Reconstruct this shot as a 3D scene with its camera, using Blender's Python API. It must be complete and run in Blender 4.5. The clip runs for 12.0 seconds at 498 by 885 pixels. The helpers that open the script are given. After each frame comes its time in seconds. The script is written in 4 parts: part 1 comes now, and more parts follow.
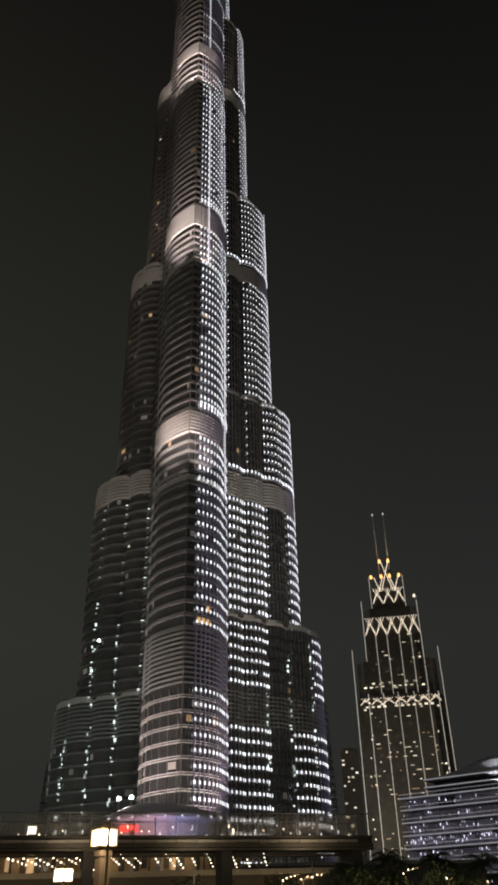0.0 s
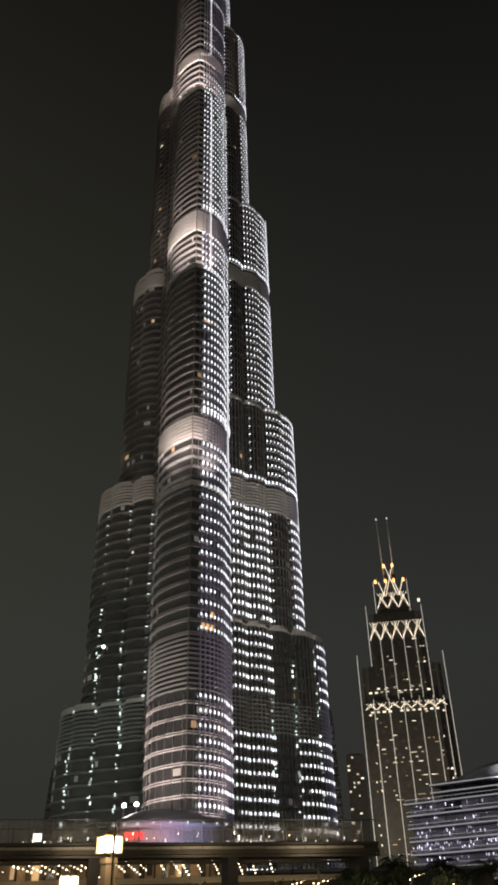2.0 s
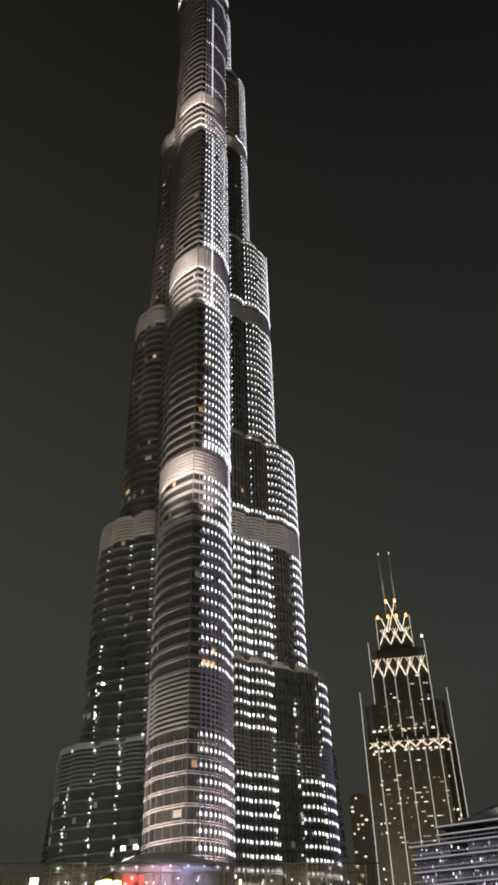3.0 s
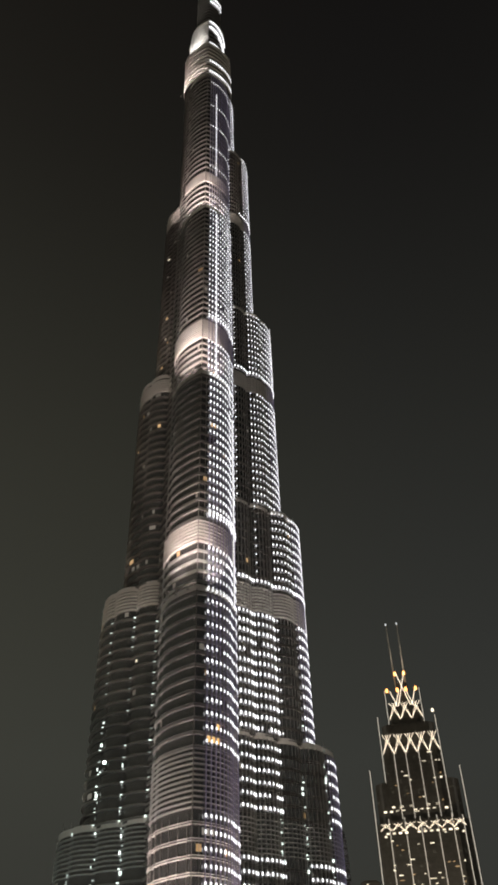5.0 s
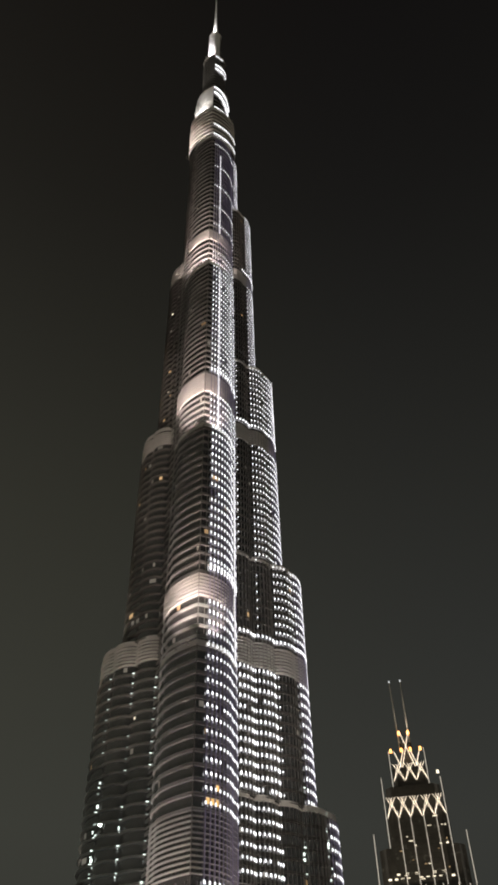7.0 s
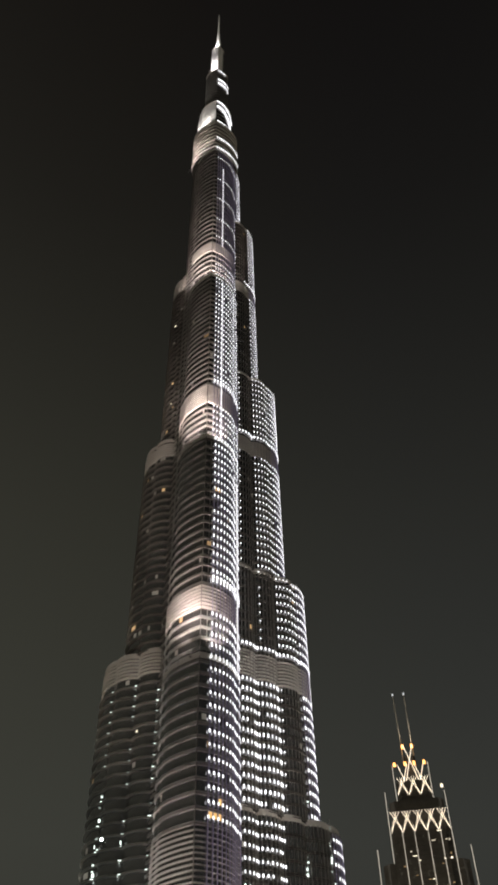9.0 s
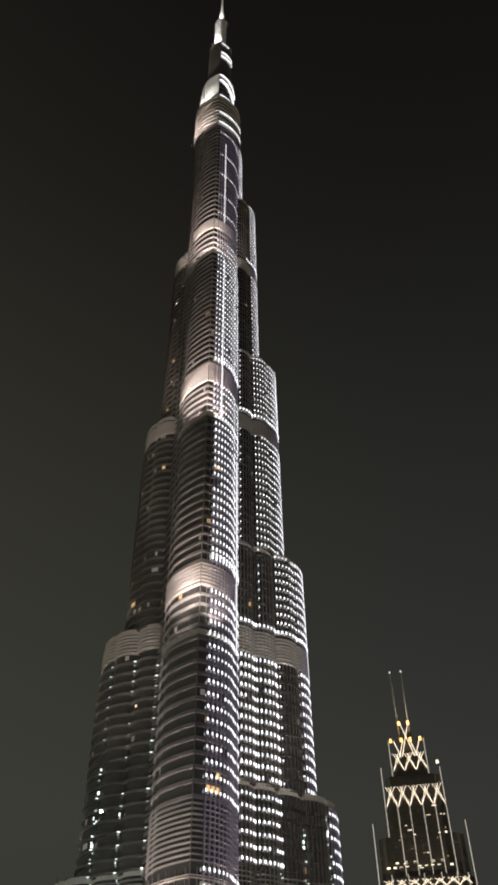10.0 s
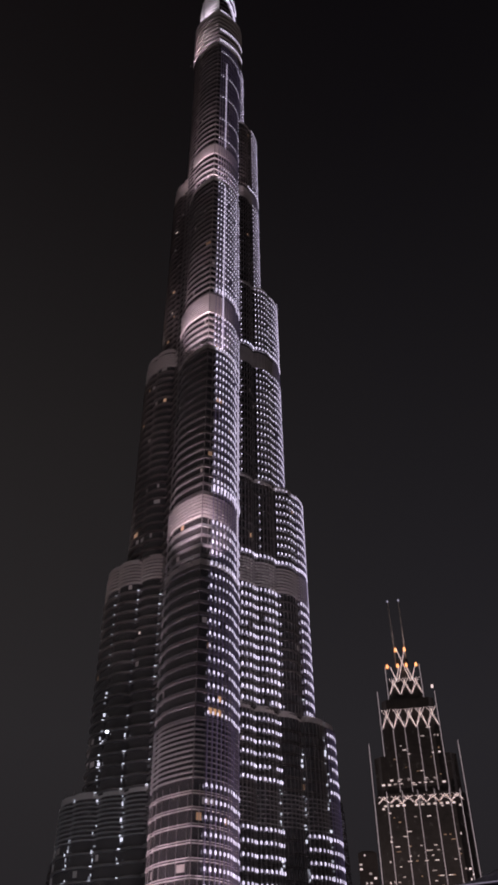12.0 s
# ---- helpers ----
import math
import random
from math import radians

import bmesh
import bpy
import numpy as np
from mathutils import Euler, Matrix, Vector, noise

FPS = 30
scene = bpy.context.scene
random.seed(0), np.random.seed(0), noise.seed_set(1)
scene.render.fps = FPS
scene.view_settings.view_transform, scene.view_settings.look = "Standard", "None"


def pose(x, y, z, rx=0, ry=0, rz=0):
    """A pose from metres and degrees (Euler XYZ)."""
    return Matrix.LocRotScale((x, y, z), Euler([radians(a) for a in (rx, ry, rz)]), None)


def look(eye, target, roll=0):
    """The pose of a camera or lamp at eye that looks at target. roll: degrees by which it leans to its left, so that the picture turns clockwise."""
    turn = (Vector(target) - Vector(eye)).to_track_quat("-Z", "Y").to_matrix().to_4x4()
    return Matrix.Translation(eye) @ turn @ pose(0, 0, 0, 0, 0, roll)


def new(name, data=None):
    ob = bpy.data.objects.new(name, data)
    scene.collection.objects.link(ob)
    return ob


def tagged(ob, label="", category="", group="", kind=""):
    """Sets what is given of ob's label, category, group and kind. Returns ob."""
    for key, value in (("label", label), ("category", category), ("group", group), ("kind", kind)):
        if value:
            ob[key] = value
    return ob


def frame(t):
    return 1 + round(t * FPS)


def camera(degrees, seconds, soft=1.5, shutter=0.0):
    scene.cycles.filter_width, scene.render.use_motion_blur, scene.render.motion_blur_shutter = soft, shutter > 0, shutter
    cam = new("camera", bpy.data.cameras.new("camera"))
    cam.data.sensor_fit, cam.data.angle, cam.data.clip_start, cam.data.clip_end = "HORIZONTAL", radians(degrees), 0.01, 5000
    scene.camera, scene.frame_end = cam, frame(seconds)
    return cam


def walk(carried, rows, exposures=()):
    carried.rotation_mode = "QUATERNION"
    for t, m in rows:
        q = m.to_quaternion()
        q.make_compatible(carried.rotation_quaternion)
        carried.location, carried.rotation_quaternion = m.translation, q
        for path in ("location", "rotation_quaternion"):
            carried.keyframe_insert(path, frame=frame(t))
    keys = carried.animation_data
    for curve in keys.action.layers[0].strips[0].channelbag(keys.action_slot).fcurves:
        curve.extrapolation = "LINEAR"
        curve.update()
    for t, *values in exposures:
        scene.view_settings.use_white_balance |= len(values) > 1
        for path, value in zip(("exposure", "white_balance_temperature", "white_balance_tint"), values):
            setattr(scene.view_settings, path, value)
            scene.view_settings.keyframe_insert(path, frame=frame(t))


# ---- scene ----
cam = camera(35.53, 12.0, soft=3.3)

# ---- the walk: one spot at the waterside, the head tilting up and down ----
EYE = (0.0, 0.0, 1.6)
PATH = [
    (0.0, 0.013, 32.097, -1.32), (0.5, 0.044, 32.01, -1.48), (1.0, -0.003, 32.022, -1.62), (1.5, 0.06, 32.04, -1.576), (2.0, 0.28, 32.482, -1.54),
    (2.5, 0.255, 34.213, -1.595), (3.0, 0.296, 35.018, -1.61), (3.2, 0.31, 35.18, -1.6), (4.8, 0.495, 39.68, -1.81), (5.0, 0.51, 40.095, -1.825),
    (5.5, 0.5, 41.315, -1.83), (6.0, 0.532, 42.595, -1.76), (6.5, 0.635, 42.995, -1.607), (7.0, 0.53, 43.98, -1.54), (7.2, 0.61, 44.9, -1.53),
    (8.0, 0.7, 45.33, -1.5), (8.8, 0.765, 44.94, -1.42), (9.0, 0.77, 44.842, -1.39), (9.5, 0.785, 44.452, -1.175), (10.0, 0.86, 43.247, -0.835),
    (10.5, 1.0, 41.16, -0.508), (11.0, 1.097, 39.115, -0.485), (11.5, 1.106, 38.26, -0.475), (12.0, 1.058, 38.306, -0.605)]
walk(cam, [(t, pose(*EYE, 90 + pitch, 0, yaw) @ pose(0, 0, 0, 0, 0, lean)) for t, yaw, pitch, lean in PATH],
     exposures=[(0.0, -0.25, 6500, 10), (1.5, -0.2, 6500, 10), (2.5, 0.3, 6600, 8), (5.0, 0.35, 6700, 9), (9.5, 0.35, 6700, 9), (10.6, 0.35, 6650, 12),
                (11.1, 0.3, 6450, 20), (11.6, -0.45, 6250, 34), (12.0, -0.7, 6100, 42)])

# ---- night sky over the city ----
world = bpy.data.worlds.new("night_sky")
scene.world = world
world.use_nodes = True
wn = world.node_tree.nodes
wl = world.node_tree.links
w_coord = wn.new("ShaderNodeTexCoord")
w_sep = wn.new("ShaderNodeSeparateXYZ")
w_ramp = wn.new("ShaderNodeValToRGB")
# the first stop is a bright unseen horizon band, added as fill for walls
w_ramp.color_ramp.elements[0].position, w_ramp.color_ramp.elements[0].color = 0.03, (0.75, 0.69, 0.62, 1)
w_ramp.color_ramp.elements[1].position, w_ramp.color_ramp.elements[1].color = 0.98, (0.0045, 0.0040, 0.0042, 1)
for w_at, w_colour in ((0.039, (0.0270, 0.0280, 0.0275, 1)), (0.3, (0.0295, 0.0312, 0.0305, 1)), (0.62, (0.0186, 0.0191, 0.0181, 1)), (0.87, (0.0080, 0.0077, 0.0077, 1))):
    w_ramp.color_ramp.elements.new(w_at).color = w_colour
wl.new(w_coord.outputs["Generated"], w_sep.inputs[0])
wl.new(w_sep.outputs["Z"], w_ramp.inputs[0])
w_side = wn.new("ShaderNodeMath")
w_side.operation = "MULTIPLY"
wl.new(w_sep.outputs["X"], w_side.inputs[0])
wl.new(w_sep.outputs["Z"], w_side.inputs[1])
# the town's glow is stronger towards the west
w_glow = wn.new("ShaderNodeMapRange")
w_glow.inputs["From Min"].default_value, w_glow.inputs["From Max"].default_value = -0.5, 0.5
w_glow.inputs["To Min"].default_value, w_glow.inputs["To Max"].default_value = 1.45, 0.55
wl.new(w_side.outputs[0], w_glow.inputs["Value"])
# and a little greener there, bluer towards the water in the east
w_hue = wn.new("ShaderNodeMixRGB")
w_hue.inputs[1].default_value, w_hue.inputs[2].default_value = (1.06, 1.03, 0.87, 1), (1.0, 1.0, 0.96, 1)
w_span = wn.new("ShaderNodeMapRange")
w_span.inputs["From Min"].default_value, w_span.inputs["From Max"].default_value = -0.12, 0.12
wl.new(w_side.outputs[0], w_span.inputs["Value"])
wl.new(w_span.outputs[0], w_hue.inputs[0])
w_tint = wn.new("ShaderNodeMixRGB")
w_tint.blend_type = "MULTIPLY"
w_tint.inputs[0].default_value = 1.0
wl.new(w_ramp.outputs[0], w_tint.inputs[1])
wl.new(w_hue.outputs[0], w_tint.inputs[2])
wl.new(w_tint.outputs[0], wn["Background"].inputs["Color"])
wl.new(w_glow.outputs[0], wn["Background"].inputs["Strength"])


# ---- materials ----
def material(name, colour, rough=0.5, metal=0.0, vary=0.15, scale=3.0, bump=0.0, bump_scale=20.0, spec=0.5, piece=0.0):
    m = bpy.data.materials.new(name)
    m.use_nodes = True
    n, l = m.node_tree.nodes, m.node_tree.links
    b = n["Principled BSDF"]
    b.inputs["Roughness"].default_value = rough
    b.inputs["Metallic"].default_value = metal
    b.inputs["Specular IOR Level"].default_value = spec
    co = n.new("ShaderNodeTexCoord")
    big, fine = n.new("ShaderNodeTexNoise"), n.new("ShaderNodeTexNoise")
    big.inputs["Scale"].default_value = scale * 0.13
    fine.inputs["Scale"].default_value = scale
    fine.inputs["Detail"].default_value = 6
    add = n.new("ShaderNodeMath")
    add.operation = "ADD"
    l.new(co.outputs["Object"], big.inputs["Vector"])
    l.new(co.outputs["Object"], fine.inputs["Vector"])
    l.new(big.outputs["Fac"], add.inputs[0])
    l.new(fine.outputs["Fac"], add.inputs[1])
    last = add.outputs[0]
    if piece:
        info = n.new("ShaderNodeObjectInfo")
        rnd = n.new("ShaderNodeMath")
        rnd.operation = "MULTIPLY_ADD"
        rnd.inputs[1].default_value = piece
        l.new(info.outputs["Random"], rnd.inputs[0])
        l.new(last, rnd.inputs[2])
        last = rnd.outputs[0]
    mapr = n.new("ShaderNodeMapRange")
    mapr.inputs["From Min"].default_value, mapr.inputs["From Max"].default_value = 0.6, 1.4 + piece
    mapr.inputs["To Min"].default_value, mapr.inputs["To Max"].default_value = 1 - vary, 1 + vary
    l.new(last, mapr.inputs["Value"])
    mul = n.new("ShaderNodeVectorMath")
    mul.operation = "SCALE"
    mul.inputs[0].default_value = colour
    l.new(mapr.outputs[0], mul.inputs["Scale"])
    l.new(mul.outputs[0], b.inputs["Base Color"])
    rr = n.new("ShaderNodeMapRange")
    rr.inputs["To Min"].default_value, rr.inputs["To Max"].default_value = rough * 0.8, min(1, rough * 1.25)
    l.new(fine.outputs["Fac"], rr.inputs["Value"])
    l.new(rr.outputs[0], b.inputs["Roughness"])
    if bump:
        bt, bn = n.new("ShaderNodeTexNoise"), n.new("ShaderNodeBump")
        bt.inputs["Scale"].default_value = bump_scale
        bn.inputs["Strength"].default_value = bump
        l.new(co.outputs["Object"], bt.inputs["Vector"])
        l.new(bt.outputs["Fac"], bn.inputs["Height"])
        l.new(bn.outputs[0], b.inputs["Normal"])
    return m


def glow(name, colour, strength, vary=0.5, single=False):
    """Something that gives off light, lamps and painted-in glow alike; pieces differ in brightness."""
    m = bpy.data.materials.new(name)
    m.use_nodes = True
    n, l = m.node_tree.nodes, m.node_tree.links
    b = n["Principled BSDF"]
    b.inputs["Base Color"].default_value = (*[c * 0.5 for c in colour], 1)
    b.inputs["Emission Color"].default_value = (*colour, 1)
    geo = n.new("ShaderNodeNewGeometry")
    mapr = n.new("ShaderNodeMapRange")
    mapr.inputs["To Min"].default_value, mapr.inputs["To Max"].default_value = strength * (1 - vary), strength * (1 + vary)
    info = n.new("ShaderNodeObjectInfo")
    l.new(info.outputs["Random"] if single else geo.outputs["Random Per Island"], mapr.inputs["Value"])
    l.new(mapr.outputs[0], b.inputs["Emission Strength"])
    return m


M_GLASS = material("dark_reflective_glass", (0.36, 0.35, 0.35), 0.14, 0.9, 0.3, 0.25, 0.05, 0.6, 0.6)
# one spandrel steel in three tones, its lighting and shade painted into the colour
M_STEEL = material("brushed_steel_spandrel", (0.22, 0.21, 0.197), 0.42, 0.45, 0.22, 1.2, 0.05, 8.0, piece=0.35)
M_STEELSHADE = material("shade_tone_steel_spandrel", (0.14, 0.13, 0.118), 0.45, 0.4, 0.22, 1.2, 0.05, 8.0, piece=0.35)
M_STEELLIT = material("lit_tone_steel_spandrel", (0.40, 0.395, 0.38), 0.42, 0.4, 0.2, 1.2, 0.05, 8.0, piece=0.3)
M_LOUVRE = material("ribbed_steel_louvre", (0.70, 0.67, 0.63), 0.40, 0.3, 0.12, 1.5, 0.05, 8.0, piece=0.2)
M_FIN = material("polished_steel_fin", (0.38, 0.37, 0.35), 0.3, 0.7, 0.15, 2.0)
M_ROOF = material("terrace_roof_concrete", (0.22, 0.21, 0.20), 0.85, 0.0, 0.2, 0.8, 0.2, 4.0)
M_PANEL = material("pale_metal_cladding", (0.72, 0.72, 0.72), 0.38, 0.3, 0.1, 1.0)
M_LED = glow("white_led", (0.93, 0.94, 1.0), 1.75, 0.4)
M_LINE = glow("white_led_strip", (0.95, 0.94, 1.0), 1.3, 0.35)
M_GLINT = glow("cool_string_light", (0.80, 0.92, 0.88), 1.1, 0.9)
M_WARMWIN = glow("warm_lit_room", (1.0, 0.66, 0.34), 0.30, 0.8, True)
M_DIMWIN = glow("dim_lit_room", (0.75, 0.70, 0.62), 0.06, 0.8, True)
M_WHITEWIN = glow("white_lit_room", (1.0, 0.88, 0.68), 1.1, 0.6, True)
M_FAINT = glow("faint_lilac_led_strip", (0.62, 0.54, 0.92), 0.11, 0.3)
M_FLOOD = glow("floodlight_lens", (0.86, 1.0, 0.96), 14.0, 0.3)
M_DIMLAMP = glow("dim_white_lamp", (0.9, 0.95, 1.0), 0.6, 0.1)
M_AMBER = glow("amber_lamp", (1.0, 0.44, 0.12), 3.4, 0.3)
M_FACADE = material("dark_brown_facade", (0.10, 0.085, 0.07), 0.5, 0.0, 0.25, 0.6)
M_TRIM = material("pale_stone_trim", (0.5, 0.46, 0.40), 0.6, 0.0, 0.15, 1.0)


# ---- helpers of this scene ----
def link(name, verts, faces, mat, parent=None, label="", smooth=False):
    me = bpy.data.meshes.new(name)
    me.from_pydata(verts, [], faces)
    me.materials.append(mat)
    me.update()
    if smooth:
        me.polygons.foreach_set("use_smooth", [True] * len(me.polygons))
    ob = new(name, me)
    if parent is not None:
        ob.parent = parent
    if label:
        ob["label"] = label
    return ob


def part(name, bm, mat, parent, label=""):
    me = bpy.data.meshes.new(name)
    bm.to_mesh(me)
    bm.free()
    me.materials.append(mat)
    ob = new(name, me)
    if parent is not None:
        ob.parent = parent
    if label:
        ob["label"] = label
    return ob


def empty(name, m=None):
    ob = new(name)
    if m is not None:
        ob.matrix_basis = m
    return ob


class Soup:
    """Many small closed pieces gathered into one mesh."""

    def __init__(self):
        self.v, self.f = [], []

    def box(self, o, ax, ay, az):
        """A box round the point o with the half axes ax, ay, az."""
        k = len(self.v)
        o, ax, ay, az = Vector(o), Vector(ax), Vector(ay), Vector(az)
        for sx, sy, sz in ((-1, -1, -1), (1, -1, -1), (1, 1, -1), (-1, 1, -1), (-1, -1, 1), (1, -1, 1), (1, 1, 1), (-1, 1, 1)):
            self.v.append(tuple(o + ax * sx + ay * sy + az * sz))
        for q in ((3, 2, 1, 0), (4, 5, 6, 7), (0, 1, 5, 4), (1, 2, 6, 5), (2, 3, 7, 6), (3, 0, 4, 7)):
            self.f.append(tuple(k + i for i in q))

    def bar(self, a, b, w, d=None):
        """A square bar from a to b."""
        a, b = Vector(a), Vector(b)
        way = (b - a)
        n = way.normalized()
        side = n.cross(Vector((0, 0, 1)))
        if side.length < 0.01:
            side = Vector((1, 0, 0))
        side.normalize()
        up = side.cross(n)
        self.box((a + b) / 2, way / 2, side * w / 2, up * (d or w) / 2)

    def tube(self, path, r, n=6):
        """One bent round tube along a path."""
        k = len(self.v)
        path = [Vector(p) for p in path]
        for i, p in enumerate(path):
            way = (path[min(i + 1, len(path) - 1)] - path[max(i - 1, 0)]).normalized()
            side = way.cross(Vector((0, 1, 0))).normalized()
            up = side.cross(way)
            for j in range(n):
                t = 2 * math.pi * j / n
                self.v.append(tuple(p + side * r * math.cos(t) + up * r * math.sin(t)))
            if i:
                for j in range(n):
                    m = (j + 1) % n
                    self.f.append((k + (i - 1) * n + j, k + (i - 1) * n + m, k + i * n + m, k + i * n + j))
        self.f.append(tuple(k + j for j in range(n)))
        self.f.append(tuple(k + (len(path) - 1) * n + j for j in range(n - 1, -1, -1)))

    def rod(self, a, b, r0, r1, n=8):
        """A round tapered rod from a to b."""
        a, b = Vector(a), Vector(b)
        way = (b - a).normalized()
        side = way.cross(Vector((0, 0, 1)))
        if side.length < 0.01:
            side = Vector((1, 0, 0))
        side.normalize()
        up = side.cross(way)
        k = len(self.v)
        for p, r in ((a, r0), (b, r1)):
            for i in range(n):
                t = 2 * math.pi * i / n
                self.v.append(tuple(p + side * r * math.cos(t) + up * r * math.sin(t)))
        for i in range(n):
            j = (i + 1) % n
            self.f.append((k + i, k + j, k + n + j, k + n + i))
        self.f.append(tuple(k + i for i in range(n - 1, -1, -1)))
        self.f.append(tuple(k + n + i for i in range(n)))

    def done(self, name, mat, parent=None, label="", kind=""):
        ob = link(name, self.v, self.f, mat, parent, label)
        if kind:
            ob["kind"] = kind
        return ob


def outline(c, a, turn, back=0.0, flat=0.72):
    """The outline of a wing seen from above, from its right root round the nose to its left root. c: how far out the nose's centre lies;
    a: half the wing's width; turn: which way the wing points. The sides swell in bays of nine metres, the nose has a slight ridge.
    flat: how round the side of the nose left of the ridge is."""
    side = []
    x = c
    while x > 0.5:
        x1 = max(x - 9.0, 0.0)
        for k in range(6):
            t = k / 6
            side.append((x + (x1 - x) * t, a - 0.9 + 1.5 * math.sin(math.pi * t) ** 0.7))
        x = x1
    side.append((back, a - 0.9))
    nose = []
    for k in range(1, 20):
        t = -math.pi / 2 + math.pi * k / 20
        k_round = flat if t < 0 else 0.72
        nose.append((c + a * (k_round * math.cos(t) + (1 - k_round) * (1 - abs(math.sin(t)))), (a - 0.9) * math.sin(t)))
    slim = 0.91 if flat < 0.7 else 1.0
    pts = [(x, -y * slim) for x, y in reversed(side)] + [(x, y * slim if y < 0 else y) for x, y in nose] + side
    ct, st = math.cos(turn), math.sin(turn)
    return [(x * ct - y * st, x * st + y * ct) for x, y in pts]


def normals(pts):
    out = []
    for i in range(len(pts)):
        p, q = pts[max(i - 1, 0)], pts[min(i + 1, len(pts) - 1)]
        dx, dy = q[0] - p[0], q[1] - p[1]
        s = math.hypot(dx, dy) or 1
        out.append((dy / s, -dx / s))
    return out


def grown(pts, by):
    return [(x + n[0] * by, y + n[1] * by) for (x, y), n in zip(pts, normals(pts))]


def prism(pts, z0, z1):
    n = len(pts)
    v = [(x, y, z0) for x, y in pts] + [(x, y, z1) for x, y in pts]
    f = [(i, (i + 1) % n, n + (i + 1) % n, n + i) for i in range(n)]
    return v, f + [tuple(range(n, 2 * n)), tuple(range(n - 1, -1, -1))]


def band(pts, z0, z1, deep, closed=False):
    """A belt of a given depth round an outline."""
    out = grown(pts, deep)
    inn = grown(pts, -0.15)
    n = len(pts)
    v = [(x, y, z0) for x, y in inn] + [(x, y, z0) for x, y in out] + [(x, y, z1) for x, y in out] + [(x, y, z1) for x, y in inn]
    f = []
    for i in range(n if closed else n - 1):
        j = (i + 1) % n
        f += [(i, j, n + j, n + i), (n + i, n + j, 2 * n + j, 2 * n + i), (2 * n + i, 2 * n + j, 3 * n + j, 3 * n + i)]
    return v, f


def along(pts, step):
    """Points every step metres along an outline, with the outward direction and the share of the length."""
    seg = [math.dist(pts[i], pts[i + 1]) for i in range(len(pts) - 1)]
    total = sum(seg)
    nrm = normals(pts)
    out, want, run = [], step / 2, 0.0
    for i, s in enumerate(seg):
        while want < run + s:
            t = (want - run) / s
            p = [pts[i][k] * (1 - t) + pts[i + 1][k] * t for k in (0, 1)]
            n = Vector((nrm[i][0] * (1 - t) + nrm[i + 1][0] * t, nrm[i][1] * (1 - t) + nrm[i + 1][1] * t, 0)).normalized()
            out.append((p, n, want / total))
            want += step
        run += s
    return out


# ---- the ground ----
link("ground", [(-2500, -2500, -0.4), (2500, -2500, -0.4), (2500, 2500, -0.4), (-2500, 2500, -0.4)], [(0, 1, 2, 3)],
     material("night_paving", (0.16, 0.15, 0.14), 0.7, 0.0, 0.3, 0.5, 0.2, 2.0))
tagged(bpy.data.objects["ground"], "dark stone paving at the tower's foot", "ground", kind="structure")

# ---- the great tower ----
TOWER = pose(-22.1, 242.0, 0, 0, 0, 5.2)
tower = tagged(empty("skyscraper", TOWER), "tall stepped dark glass tower with steel bands and white lights", "skyscraper")
FLOOR = 3.55
# louvred mechanical storeys of each wing
MECH = {
    "front": [(53.5, 66.0), (131.0, 142.0), (236.5, 248.0), (366.0, 378.0)],
    "left": [(50.0, 62.0), (127.5, 138.0), (229.0, 239.5), (355.0, 367.0)],
    "right": [(51.0, 63.0), (129.5, 138.5), (232.5, 243.0), (351.0, 362.0)],
}
FRONT, LEFT, RIGHT = radians(-90), radians(150), radians(30)
# where each wing steps back: (nose centre, half width, foot, top)
WINGS = {
    "front": (FRONT, [(37.2, 10.7, 0, 112), (27.0, 11.2, 112, 208.5), (17.4, 11.8, 208.5, 331), (5.6, 13.2, 331, 493)]),
    "left": (LEFT, [(34.6, 11.3, 0, 62), (26.6, 11.3, 62, 138), (18.8, 10.9, 138, 239.5), (13.0, 9.7, 239.5, 367), (3.0, 12.0, 367, 493)]),
    "right": (RIGHT, [(42.0, 11.3, 0, 86.5), (34.0, 11.3, 86.5, 174), (25.5, 11.3, 174, 286), (16.0, 11.3, 286, 425), (6.5, 11.6, 425, 493)]),
}
LIT_BAYS = {"right": [(0, 2, 3), (0, 1, 2), (0,), (), ()]}
M_SUITE = glow("warm_suite_light", (1.0, 0.62, 0.24), 0.8, 0.2, True)
rng = random.Random(7)


def shown(which, level, s, z):
    """Whether the light show reaches a spot: s metres past the nose's ridge, towards the viewer's right or the viewer."""
    if which == "front":
        if level == 3 and z > 360 and not any(b < z < b + 6 for b in (379, 400, 424, 450, 476)):
            return False
        return 1.6 < s < 34
    if which == "right":
        if s < -7:
            return False
        if s < 15.5:
            return True
        bay = int((s - 15.5) / 9.6)
        if bay not in LIT_BAYS["right"][level]:
            return False
        return not (level == 0 and bay == 0 and z > 52 or level == 1 and bay == 0 and z < 131 or level == 1 and bay > 0 and z > 131)
    return False


def in_mech(which, z, pad=0.0):
    return any(m[0] - pad < z < m[1] + pad for m in MECH[which])


FIN_MESH, WINDOW_MESH = {}, {}


def unit_box(name, mat, store):
    if name not in store:
        q = Soup()
        q.box((0, 0, 0), (0.5, 0, 0), (0, 0.5, 0), (0, 0, 0.5))
        me = bpy.data.meshes.new(name)
        me.from_pydata(q.v, [], q.f)
        me.materials.append(mat)
        store[name] = me
    return store[name]


